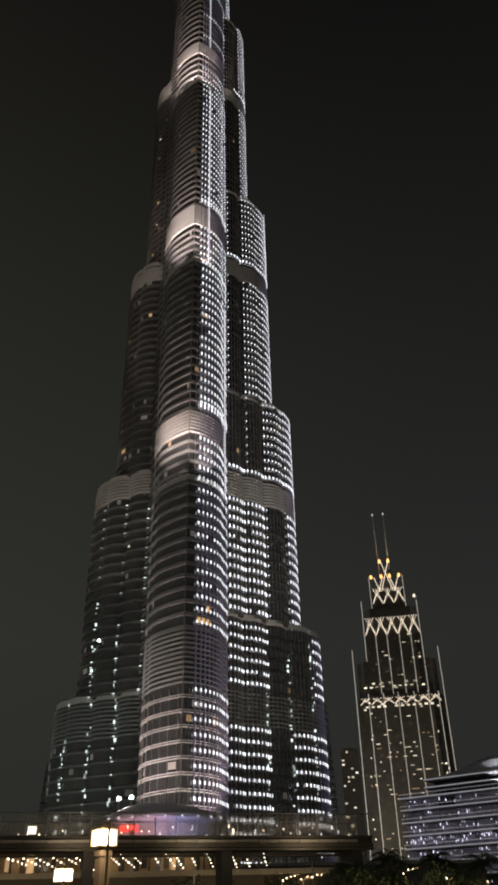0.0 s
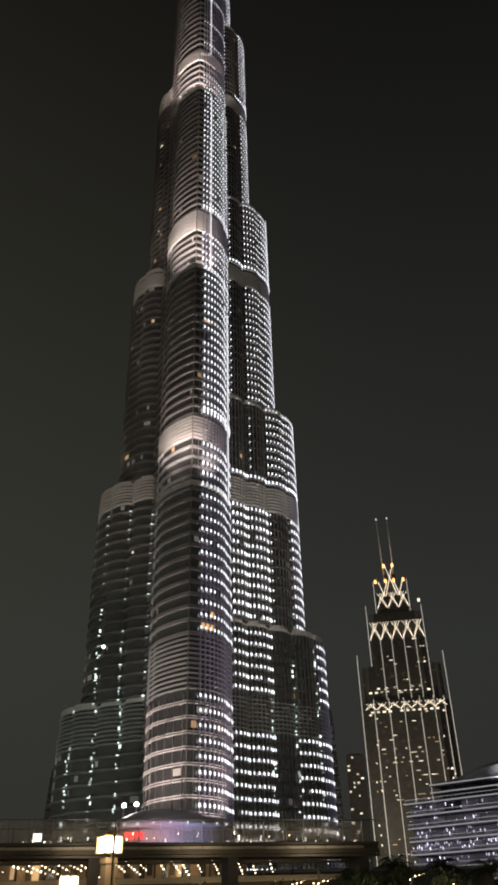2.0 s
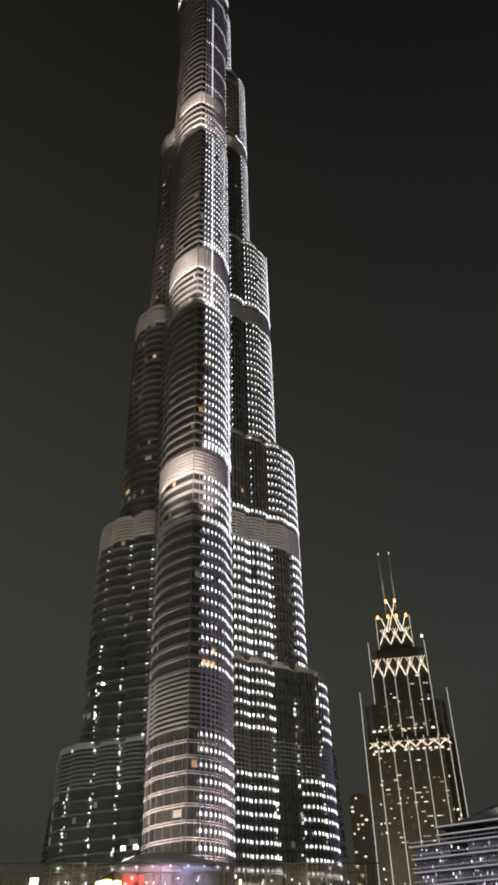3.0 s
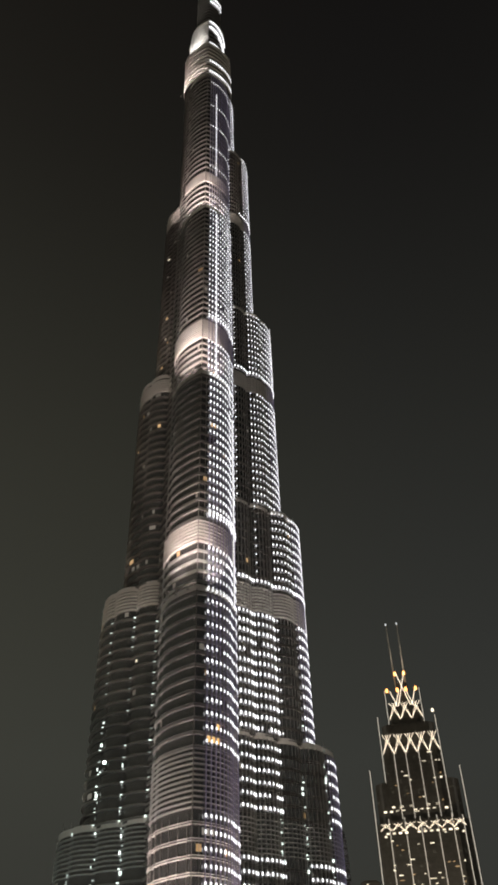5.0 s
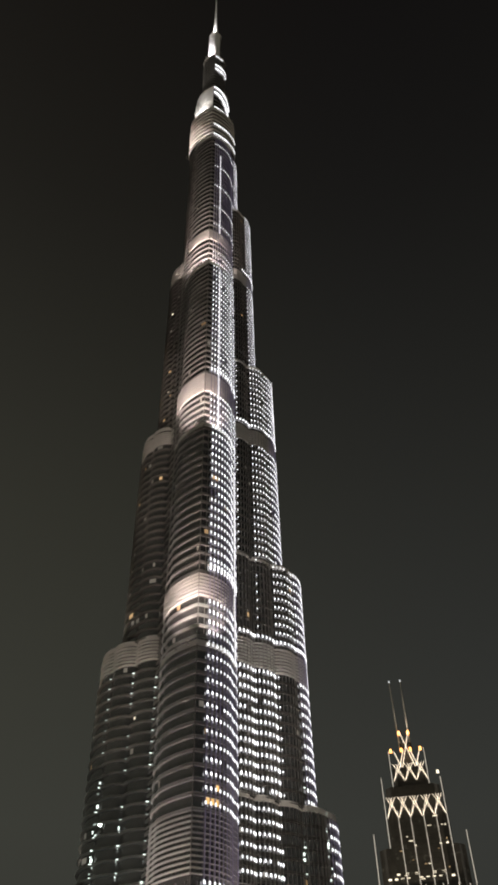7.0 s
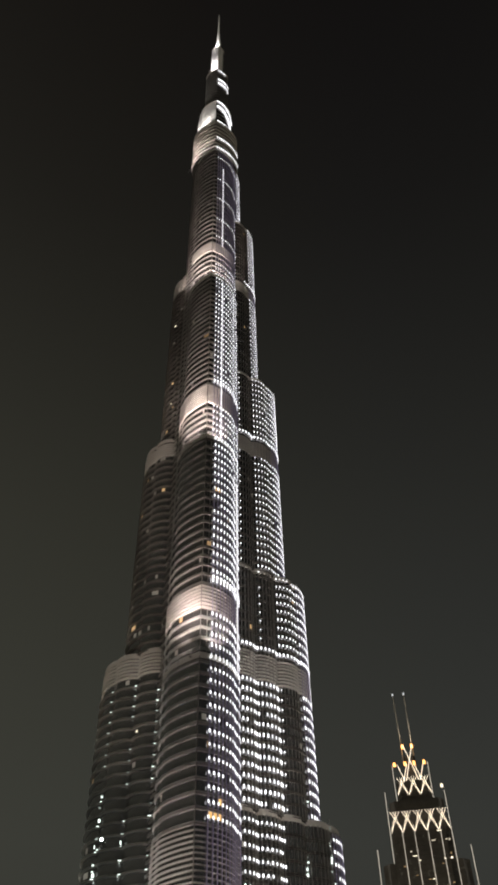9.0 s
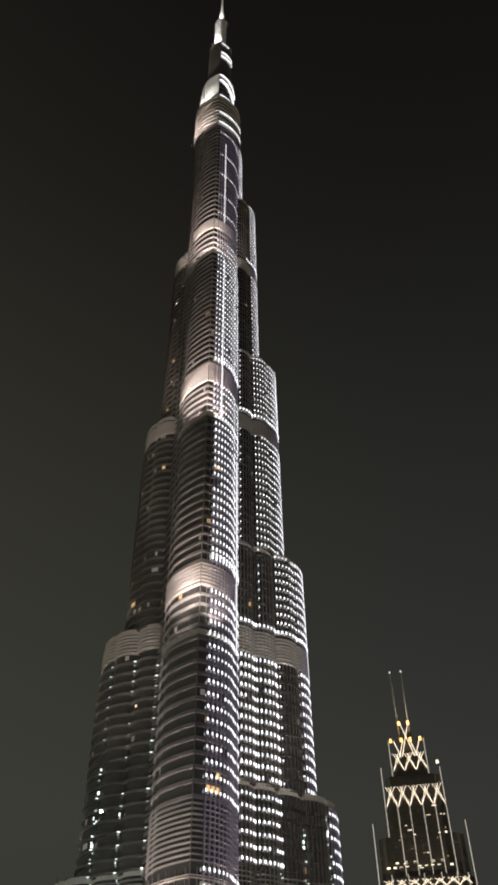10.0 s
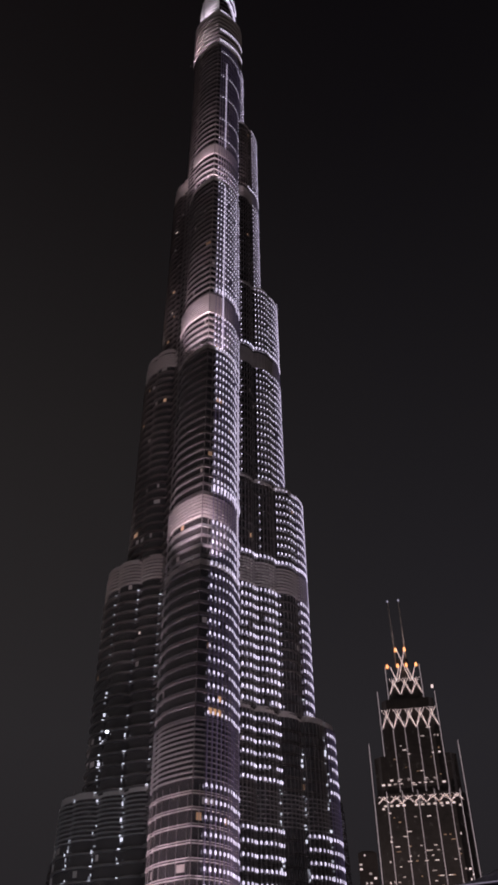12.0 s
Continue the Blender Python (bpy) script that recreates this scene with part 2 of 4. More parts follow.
def set_box(name, mesh, parent, o, n, deep, wide, tall):
    ob = new(name, mesh)
    ob.parent = parent
    t = Vector((-n.y, n.x, 0))
    ob.matrix_basis = Matrix(((n.x * deep, t.x * wide, 0, o[0]), (n.y * deep, t.y * wide, 0, o[1]), (0, 0, tall, o[2]), (0, 0, 0, 1)))
    return ob


def nose_round(which, level):
    return 0.72 if which != "front" else 0.62 if level == 3 else 0.42


def tier(which, turn, level, c, a, z0, z1):
    pts = outline(c, a, turn, flat=nose_round(which, level))
    v, f = prism(pts, z0, z1)
    body = link("wing_tier", v, f, M_GLASS, tower, "dark glass storeys")
    v, f = prism(grown(pts, -0.6), z1 + 0.004, z1 + 0.12)
    link("terrace", v, f, M_ROOF, body)
    v, f = band(pts, z1 - 0.5, z1 + 1.3, 0.25)
    link("parapet", v, f, M_LOUVRE, body)
    z = z0 + 0.6
    floors = []
    while z < z1 - 1.6:
        if in_mech(which, z, 0.4):
            v, f = band(pts, z, z + (0.28 if z < 100 else 0.68), 0.5)
            # low louvres take a duller tone so that they look less lit
            link("louvre", v, f, M_STEELLIT if z < 100 else M_LOUVRE, body)
            z += 1.25
        else:
            # tone follows the light: brighter low on the front, darker on the side wings
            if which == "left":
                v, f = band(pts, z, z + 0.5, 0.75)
                link("spandrel", v, f, M_STEEL if level < 2 else M_STEELSHADE, body)
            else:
                steel = M_LOUVRE if which == "front" and z < 53 else M_STEELLIT if which == "front" and z < 131 else M_STEEL if which == "front" else M_STEELSHADE
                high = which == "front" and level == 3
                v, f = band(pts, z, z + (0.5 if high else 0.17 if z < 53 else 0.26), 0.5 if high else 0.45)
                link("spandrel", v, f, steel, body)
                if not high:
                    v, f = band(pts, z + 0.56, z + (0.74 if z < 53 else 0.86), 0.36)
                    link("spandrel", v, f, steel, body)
            floors.append(z)
            z += FLOOR * (1.36 if which == "front" and level == 3 else 1.0)
    dots, faint, glints = Soup(), Soup(), Soup()
    rows = along(pts, 1.45)
    length = 1.45 * len(rows)
    fin = unit_box("fin", M_FIN, FIN_MESH)
    toward = {"front": 1, "right": -1, "left": 1}[which]
    for i_row, ((x, y), n, share) in enumerate(rows):
        t = Vector((-n.y, n.x, 0))
        s = (share - 0.5) * length * toward
        if (which == "front" and (s > 1 or level == 0 and i_row % 2)) or (which == "right" and s > -24):
            top = 53.0 if which == "front" and s < 1 else z1
            deep = 0.75 if shown(which, level, s, z0 + 20) else 0.34
            set_box("fin", fin, body, (x + n.x * (deep / 2 - 0.1), y + n.y * (deep / 2 - 0.1), (z0 + top) / 2), n, deep, 0.10 if deep > 0.5 else 0.07, top - z0 - 0.8)
        on = False
        # single columns of small lights down the clefts between the bays
        if which == "right" and level in (1, 2, 3) and s > 15.5 and abs((s - 15.5) % 9.6 - 8.8) < 0.73:
            for z in floors:
                if not shown(which, level, s, z) and rng.random() > 0.15:
                    dots.box((x + n.x * 0.66, y + n.y * 0.66, z + 2.1), n * 0.06, t * 0.15, (0, 0, 0.24))
        for z in floors:
            if shown(which, level, s, z) and rng.random() > 0.015 and z > 6:
                on = True
                small = 1 if which == "front" and z < 112 else 2 if which == "right" and s > 15.5 and z > 131 else 0
                dots.box((x + n.x * 0.66, y + n.y * 0.66, z + 2.1), n * 0.06, t * (0.21 if small < 2 else 0.17), (0, 0, (0.42 if z0 < 80 else 0.55 if z0 < 180 else 0.44 if z0 < 280 else 0.34, 0.38, 0.36 if z0 < 280 else 0.26)[small]))
        if on and (s < 15 or which == "front"):
            faint.box((x + n.x * 0.60, y + n.y * 0.60, (z0 + z1) / 2), n * 0.04, t * 0.10, (0, 0, (z1 - z0) / 2 - 1))
    # an upright steel edge along the ridge of the nose
    if which == "front":
        tip = min(pts, key=lambda p: p[1])
        q = Soup()
        q.box((tip[0], tip[1] - 0.3, (z0 + z1) / 2), (0.12, 0, 0), (0, 0.32, 0), (0, 0, (z1 - z0) / 2 - 0.3))
        q.done("ridge_fin", M_STEEL, body)
    # an upright steel blade along the outer edge under each louvred crown of the side wings
    if which != "front" and level < 4:
        edge = min(pts, key=lambda p: p[0] * (1 if which == "left" else -1))
        q = Soup()
        q.box((edge[0] * 1.01, edge[1], z1 - 13), (0.3, 0, 0), (0, 0.5, 0), (0, 0, 13))
        q.done("edge_blade", M_LOUVRE, body, "pale upright steel blade")
    # strings of small cool lights in the clefts between the bays
    if which in ("left", "right") and level < 2:
        for bay in range(1, 4):
            p = Vector((c - 9.0 * bay + 9.0, (a - 0.4) * toward, 0))
            if p.x < 8:
                continue
            p = Matrix.Rotation(turn, 3, "Z") @ p
            if which == "left":
                for z in floors:
                    if rng.random() > 0.2 and z < 128:
                        glints.box((p.x, p.y - 0.95, z + 0.3), (rng.uniform(0.3, 0.65), 0, 0), (0, 0.05, 0), (0, 0, 0.12))
            z = z0 + 1
            while z < min(z1, 105 - 12 * bay):
                if rng.random() > 0.45:
                    glints.box((p.x + rng.uniform(-0.5, 0.5), p.y - 0.9, z), (rng.uniform(0.1, 0.34), 0, 0), (0, 0.05, 0), (0, 0, rng.uniform(0.12, 0.5)))
                z += rng.uniform(0.7, 1.9)
    # a few rooms with the light on
    for (x, y), n, share in rows:
        s = (share - 0.5) * length * toward
        if s < -2 and which == "right" or (s < -22):
            continue
        for z in floors:
            q = rng.random()
            if q > ((0.024 if level < 2 else 0.04) if which == "left" else 0.012):
                continue
            kind, mat = (("warm_window", M_WARMWIN), ("dim_window", M_DIMWIN), ("white_window", M_WHITEWIN))[rng.choice((0, 0, 1, 1, 1, 1, 1) if which != "left" else (0, 1, 1, 1, 1, 2))]
            set_box("lit_window", unit_box(kind, mat, WINDOW_MESH), body, (x + n.x * 0.03, y + n.y * 0.03, z + 2.25), n, 0.12, rng.choice((0.8, 1.3, 1.3, 2.4)) * (0.6 if mat is M_WHITEWIN else 1), 1.6 if mat is not M_WHITEWIN else 0.8)
    for q, name, mat, label in ((dots, "led_display", M_LED, "rows of small white show lights"), (faint, "led_strip_field", M_FAINT, "faint upright lilac light strips"),
                                (glints, "light_string", M_GLINT, "cool glinting string of small lights")):
        if q.v:
            q.done(name, mat, body, label, "stuff")
    return body


def terrace_posts(body, pts, z):
    """Thin posts that stand along a terrace's edge."""
    for (x, y), n, share in along(pts, 5.5):
        if 0.3 < share < 0.7:
            q = Soup()
            q.rod((x - n.x * 0.5, y - n.y * 0.5, z), (x - n.x * 0.5, y - n.y * 0.5, z + rng.uniform(2.2, 4.2)), 0.11, 0.07, 6)
            q.done("terrace_post", M_FIN, body)


tiers = {}
for which, (turn, steps) in WINGS.items():
    for level, (c, a, z0, z1) in enumerate(steps):
        tiers[which, level] = tier(which, turn, level, c, a, z0, z1)
        if which != "front" and level < 4:
            terrace_posts(tiers[which, level], outline(c, a, turn), z1)


def nose_strip(which, level, s, z0, z1, wide=0.22):
    """A bright upright light strip on a wing, s metres past its ridge."""
    turn, steps = WINGS[which]
    c, a, _, _ = steps[level]
    rows = along(outline(c, a, turn, flat=nose_round(which, level)), 0.5)
    toward = {"front": 1, "right": -1}[which]
    (x, y), n, _ = min(rows, key=lambda r: abs((r[2] - 0.5) * 0.5 * len(rows) * toward - s))
    q = Soup()
    q.box((x + n.x * 0.75, y + n.y * 0.75, (z0 + z1) / 2), n * 0.06, Vector((-n.y, n.x, 0)) * wide, (0, 0, (z1 - z0) / 2))
    q.done("led_strip", M_LINE, tiers[which, level], "bright white upright light strip")


def light_row(which, level, z, s0, s1):
    """One bright row of lights along a storey of a wing, from s0 to s1 metres past its ridge."""
    turn, steps = WINGS[which]
    c, a, _, _ = steps[level]
    rows = along(outline(c, a, turn, flat=nose_round(which, level)), 1.45)
    toward = {"front": 1, "right": -1}[which]
    q = Soup()
    for (x, y), n, share in rows:
        if s0 < (share - 0.5) * 1.45 * len(rows) * toward < s1:
            q.box((x + n.x * 0.8, y + n.y * 0.8, z), n * 0.06, Vector((-n.y, n.x, 0)) * 0.3, (0, 0, 0.5))
    q.done("light_arc", M_LED, tiers[which, level], "bright curved row of white lights", "stuff")


light_row("right", 1, 141.5, -7, 44)
light_row("right", 2, 246.0, -7, 34)
light_row("right", 3, 365.0, -7, 20)
light_row("front", 1, 146.0, 1.6, 22)
light_row("front", 2, 252.0, 1.6, 22)
nose_strip("front", 2, 5.0, 212, 328, 0.13)
nose_strip("front", 3, 5.0, 378, 470, 0.13)
nose_strip("right", 1, 5.0, 130, 176)
nose_strip("right", 2, 5.0, 255, 292, 0.16)
nose_strip("front", 1, 17.0, 115, 196, 0.14)


def ring(r, n=40):
    return [(r * math.cos(t), r * math.sin(t)) for t in (2 * math.pi * k / n for k in range(n))]


def ridged(r, n=48, k=0.62):
    """A round outline drawn out to a ridge towards the water."""
    out = []
    for i in range(n):
        t = 2 * math.pi * i / n - math.pi
        y = -r * (k * math.cos(t) + (1 - k) * (1 - abs(math.sin(t)))) if abs(t) < math.pi / 2 else -r * k * math.cos(t)
        out.append((r * math.sin(t), y))
    return out


def drum(name, r, z0, z1, mat, label, step, deep, bandmat, piece, gap=0.85, cap=True, shape=ridged):
    pts = shape(r)
    v, f = prism(pts, z0, z1)
    body = link(name, v, f, mat, tower, label)
    z = z0 + 0.5
    while step and z < z1 - 0.5:
        v, f = band(pts, z, min(z + gap, z1), deep, True)
        link(piece, v, f, bandmat, body)
        z += step
    if cap:
        v, f = band(pts, z1 - 0.6, z1 + 1.0, 0.35, True)
        link("parapet", v, f, M_LOUVRE, body)
    return body


def facet(r, t0, t1, n=24):
    """Part of a ridged outline, by the angle past the ridge, towards the viewer's right."""
    k = 0.62
    return [(r * math.sin(t), -r * (k * math.cos(t) + (1 - k) * (1 - abs(math.sin(t))))) for t in np.linspace(t0, t1, n)]


def arc_lights(parent, r, z, t0=0.04, t1=1.45, step=1.0, tall=0.9, wide=0.26):
    """A row of lights round part of a spire stage."""
    q = Soup()
    for (x, y), n, _ in along(facet(r, t0, t1), step):
        q.box((x + n.x * 0.5, y + n.y * 0.5, z), n * 0.08, Vector((-n.y, n.x, 0)) * wide, (0, 0, tall))
    q.done("light_arc", M_LED, parent, "curved band of white lights", "stuff")


def hoop(parent, r, z_ridge, z_edge, wide):
    """A light tube that springs from the ridge and bends down to the stage's outer edge."""
    pts = grown(facet(r, 0.02, 1.5, 16), 0.5)
    q = Soup()
    last = None
    for i, (x, y) in enumerate(pts):
        p = (x, y, z_ridge - (z_ridge - z_edge) * (i / 15) ** 2.2)
        if last:
            q.rod(last, p, wide, wide, 6)
        last = p
    q.done("light_hoop", M_LED, parent, "bent white light tube")


core = drum("core", 14.0, 0, 492, M_GLASS, "dark glass core", FLOOR, 0.3, M_STEEL, "spandrel", cap=False, shape=ring)
upper = drum("upper_mechanical_floor", 15.0, 500, 546, M_GLASS, "banded steel mechanical storeys", 5.2, 0.55, M_LOUVRE, "louvre", 1.7)
drum("dark_storey", 14.6, 492, 500, M_GLASS, "dark glass storey under the steel bands", 3.5, 0.3, M_STEELSHADE, "spandrel", cap=False)
stage_1 = drum("spire_stage", 10.9, 546, 592, M_GLASS, "spire stage of glass and floodlit metal", 6.0, 0.12, M_STEEL, "ring", 0.5)
stage_2 = drum("spire_stage", 8.6, 592, 664, M_GLASS, "dark glass spire stage", 5.0, 0.15, M_STEEL, "ring", 0.5)
stage_3 = drum("spire_stage", 5.0, 664, 726, M_GLASS, "spire stage of glass and floodlit metal", 6.0, 0.1, M_STEEL, "ring", 0.5)
for body, r, z0, z1, t1 in ((stage_1, 10.9, 546.5, 591, -0.02), (stage_3, 5.0, 664.5, 725, 0.9)):
    arc = facet(r, -1.5, t1, 16)
    n_rows = int((z1 - z0) / 4.4)
    for k in range(n_rows):
        h = (z1 - z0) / n_rows
        v, f = band(arc, z0 + k * h, z0 + (k + 1) * h - 1.3, 0.3)
        link("metal_panel", v, f, M_PANEL, body, "pale floodlit curved panel")
for z in (505.5, 520):
    arc_lights(upper, 15.2, z, 0.04, 1.45, 1.5, 1.3)
hoop(stage_1, 10.9, 583, 548, 0.42)
hoop(stage_1, 10.9, 592, 574, 0.3)
arc_lights(stage_1, 10.9, 557, 0.05, 0.8, 1.0, 1.2)
for z in (634, 642):
    arc_lights(stage_2, 8.6, z, 0.05, 1.4, 0.9, 1.2)
arc_lights(stage_2, 8.6, 660, 0.05, 0.8, 0.9, 0.7)
# a curved blade at the outer edge of the floodlit stage
v, f = [], []
for k in range(9):
    t = k / 8
    z, out = 546 + 44 * t, 11.0 + 2.0 * math.cos(t * math.pi / 2) ** 0.6
    v += [(-out, -3.0, z), (-out, 0.5, z), (-10.4, 0.5, z), (-10.4, -3.0, z)]
    if k:
        j = 4 * k - 4
        f += [(j + i, j + (i + 1) % 4, j + 4 + (i + 1) % 4, j + 4 + i) for i in range(4)]
f += [(3, 2, 1, 0), (32, 33, 34, 35)]
link("spire_blade", v, f, M_PANEL, tower, "pale curved metal blade")
q = Soup()
q.rod((0, 0, 724), (0, 0, 738), 2.7, 2.3, 16)
q.rod((0, 0, 738), (0, 0, 776), 2.0, 1.1, 14)
q.rod((0, 0, 776), (0, 0, 828), 0.95, 0.45, 10)
q.done("pinnacle", M_PANEL, tower, "bright tapering steel pinnacle")


def floodlight(where, target, watts, colour=(1.0, 0.82, 0.68), angle=70, blend=0.7, size=0.5, frame_of=None, soft=0.5, pole=0.0):
    """A floodlight: housing, bracket and lens as meshes, and its beam."""
    base = frame_of if frame_of is not None else TOWER
    m = base @ look(where, target)
    d = bpy.data.lights.new("floodlight_beam", "SPOT")
    d.energy, d.color, d.spot_size, d.spot_blend, d.shadow_soft_size = watts, colour, radians(angle), blend, soft
    lamp = empty("floodlight", base @ Matrix.Translation(where))
    # several floodlights are added fill with no known source, noted at their calls
    tagged(lamp, "metal floodlight aimed up at the facade", "floodlight", "tower floodlights")
    r = look((0, 0, 0), Vector(target) - Vector(where)).to_3x3()
    q = Soup()
    q.box(r @ Vector((0, 0, size * 0.9)), r @ Vector((size, 0, 0)), r @ Vector((0, size * 0.8, 0)), r @ Vector((0, 0, size * 0.6)))
    q.done("housing", M_FIN, lamp)
    q = Soup()
    q.rod(r @ Vector((0, 0, size * 0.29)), r @ Vector((0, 0, size * 0.22)), size * 0.72, size * 0.66, 14)
    q.done("lens", M_FLOOD, lamp, "bright glass lens")
    q = Soup()
    q.bar((0, 0, -max(1.8, pole)), (0, 0, -size * 0.3), 0.14 if pole < 2 else 0.3 if size > 0.2 else 0.08)
    q.box((0, 0, -max(1.85, pole)), (0.4 if size > 0.2 else 0.12, 0, 0), (0, 0.4 if size > 0.2 else 0.12, 0), (0, 0, 0.08))
    q.done("bracket", M_FIN, lamp)
    beam = new("floodlight_beam", d)
    beam.matrix_basis = m
    return lamp


WARM = (1.0, 0.83, 0.79)
COOL = (0.82, 0.95, 0.90)
# floodlights on the terraces of the front wing, shining up at the next nose
for c, a, z, up, watts in ((37.2, 10.7, 112, 21, 38000), (27.0, 11.2, 208.5, 26, 52000), (17.4, 11.8, 331, 23, 64000)):
    high = 0.78 if z > 300 else 1.0
    floodlight((-8.6, -(c + 5.2), z + 2.0), (-8.2, -(c - 3.0), z + up + 10), watts * 1.5 * high, WARM, 66, 0.9)
    floodlight((-6.0, -(c + 7.0), z + 2.0), (-6.5, -(c - 6.0), z + 11), watts * 0.12, WARM, 90, 1.0, 0.3)
    floodlight((-2.6, -(c + a - 0.8), z + 2.0), (-2.6, -(c + 0.6), z + up + 4), watts * 1.6 * high, WARM, 44, 0.8)
    floodlight((5.6, -(c + 6.4), z + 2.0), (5.0, -(c - 2.0), z + up + 8), watts * 0.8, WARM, 66, 0.9, 0.4)
for x, y in ((-15.6, -3.5), (-13.6, -8.0), (-9.2, -12.2), (-3.6, -15.6)):
    floodlight((x * 1.07, y * 1.07, 494.0), (x * 0.99, y * 0.99, 545), 15000, WARM, 50, 1.0, 0.25)
# softer lamps added on the left wing's terraces, none known there, to brighten it
for c, z, watts in ((34.6, 62, 2600), (26.6, 138, 1800), (18.8, 239.5, 1800)):
    d = Vector((math.cos(LEFT), math.sin(LEFT), 0))
    p = d * (c + 9.0) + Vector((0.0, -3.5, z + 2.0))
    floodlight(tuple(p), tuple(d * (c - 4) + Vector((0, -6, z + 55))), watts, (1.0, 0.9, 0.78), 90, 1.0)
floodlight((-12.6, -9.5, 548), (-7.0, -5.5, 590), 45000, (1.0, 0.95, 0.9), 80, 0.8)
floodlight((-6.8, -5.6, 666), (-2.6, -2.6, 712), 200000, (1.0, 0.97, 0.94), 70, 0.8)
floodlight((-2.5, -4.6, 727), (0, 0, 770), 420000, (1.0, 0.97, 0.94), 44, 0.8)
# floodlights on the roofs at the tower's foot
floodlight((-24.0, -56.0, 15.2), (-4.0, -44.0, 50.0), 100000, WARM, 80, 0.9, 0.4)
floodlight((15.0, -56.0, 15.2), (3.0, -43.0, 50.0), 40000, WARM, 80, 0.9, 0.4)
# the next five lamps have no known source, added to brighten the side wings
floodlight((-52.0, -34.0, 3.0), (-30.0, 2.0, 85.0), 44000, COOL, 100, 1.0, 0.7, pole=3.4)
floodlight((-58.0, -70.0, 3.0), (-27.0, 4.0, 132.0), 140000, (1.0, 0.86, 0.72), 19, 0.8, pole=3.4)
floodlight((-56.0, -74.0, 3.0), (-20.0, 4.0, 234.0), 260000, (1.0, 0.88, 0.75), 11, 0.8, pole=3.4)
floodlight((44.0, -56.0, 15.2), (26.0, 4.0, 136.0), 220000, (1.0, 0.92, 0.88), 32, 1.0, 0.3)
floodlight((40.0, -56.0, 15.2), (24.0, 0.0, 110.0), 60000, (1.0, 0.9, 0.8), 80, 1.0, 0.3)
floodlight((-26.8, 0.9, 80.0), (-25.0, -60.0, 72.0), 1500, COOL, 90, 1.0, 0.62)
for az, dist, z in ((-9.3, 175, 24.8), (-8.48, 176, 25.2)):
    floodlight((dist * math.sin(radians(az)), dist * math.cos(radians(az)), z), (-20, 100, 10), 14000, (1.0, 0.9, 0.9), 120, 1.0, 0.6, Matrix(), pole=z + 0.4)

# ---- the hotel tower with lit lattices ----
HOTEL = pose(750 * math.sin(radians(10.34)), 750 * math.cos(radians(10.34)), 0, 0, 0, -10.36)
hotel = tagged(empty("hotel_tower", HOTEL), "dark stepped hotel tower with golden lit lattice crowns and masts", "tower")
M_HOTEL = material("dark_hotel_glass", (0.060, 0.055, 0.047), 0.25, 0.0, 0.3, 0.2, 0.03, 0.5)
# the fins are no lamps: the light falling on them is given as emission
M_HFIN = glow("pale_fin_painted_glow", (1.0, 0.91, 0.78), 0.62, 0.4)
M_HLED = glow("lattice_light_tube", (1.0, 0.85, 0.66), 1.9, 0.3)


def block(name, w, d, z0, z1, chamfer, label, mat=M_HOTEL):
    pts = [(-w + chamfer, -d), (w - chamfer, -d), (w, -d + chamfer), (w, d - chamfer), (w - chamfer, d), (-w + chamfer, d), (-w, d - chamfer), (-w, -d + chamfer)]
    v, f = prism(pts, z0, z1)
    return link(name, v, f, mat, hotel, label), pts


lower, lp = block("lower_block", 38.5, 26, 0, 178, 10, "dark glass storeys")
shoulder, _ = block("shoulder_block", 36.5, 17, 178, 212, 6, "dark glass storeys")
middle, mp = block("middle_block", 25.5, 22, 178, 240, 5, "dark glass storeys")
upper_b, _ = block("upper_block", 24.0, 19, 240, 262, 5, "dark glass storeys")
crown, cp = block("crown_block", 15.5, 15, 262, 280, 3, "dark crown storeys")
for body, pts, z0, z1 in ((lower, lp, 4, 176), (middle, mp, 182, 236)):
    z = z0
    while z < z1:
        v, f = band(pts, z, z + 0.9, 0.35, True)
        link("floor_edge", v, f, M_HOTEL, body)
        z += 3.7


def face_y(x, w, d, chamfer):
    over = max(0.0, abs(x) - (w - chamfer))
    return -d + over


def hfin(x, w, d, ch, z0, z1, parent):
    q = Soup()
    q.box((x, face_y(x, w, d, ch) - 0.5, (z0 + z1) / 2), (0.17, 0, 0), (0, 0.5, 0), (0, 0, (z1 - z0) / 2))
    q.done("fin", M_HFIN, parent, "pale upright fin with its soft light put in as glow")


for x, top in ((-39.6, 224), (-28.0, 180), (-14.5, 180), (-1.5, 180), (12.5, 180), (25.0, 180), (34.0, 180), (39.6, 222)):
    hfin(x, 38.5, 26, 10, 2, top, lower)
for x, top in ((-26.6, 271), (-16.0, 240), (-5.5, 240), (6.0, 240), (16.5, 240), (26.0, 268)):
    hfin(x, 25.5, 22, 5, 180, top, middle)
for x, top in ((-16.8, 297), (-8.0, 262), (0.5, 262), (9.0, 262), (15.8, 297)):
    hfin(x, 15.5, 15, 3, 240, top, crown)


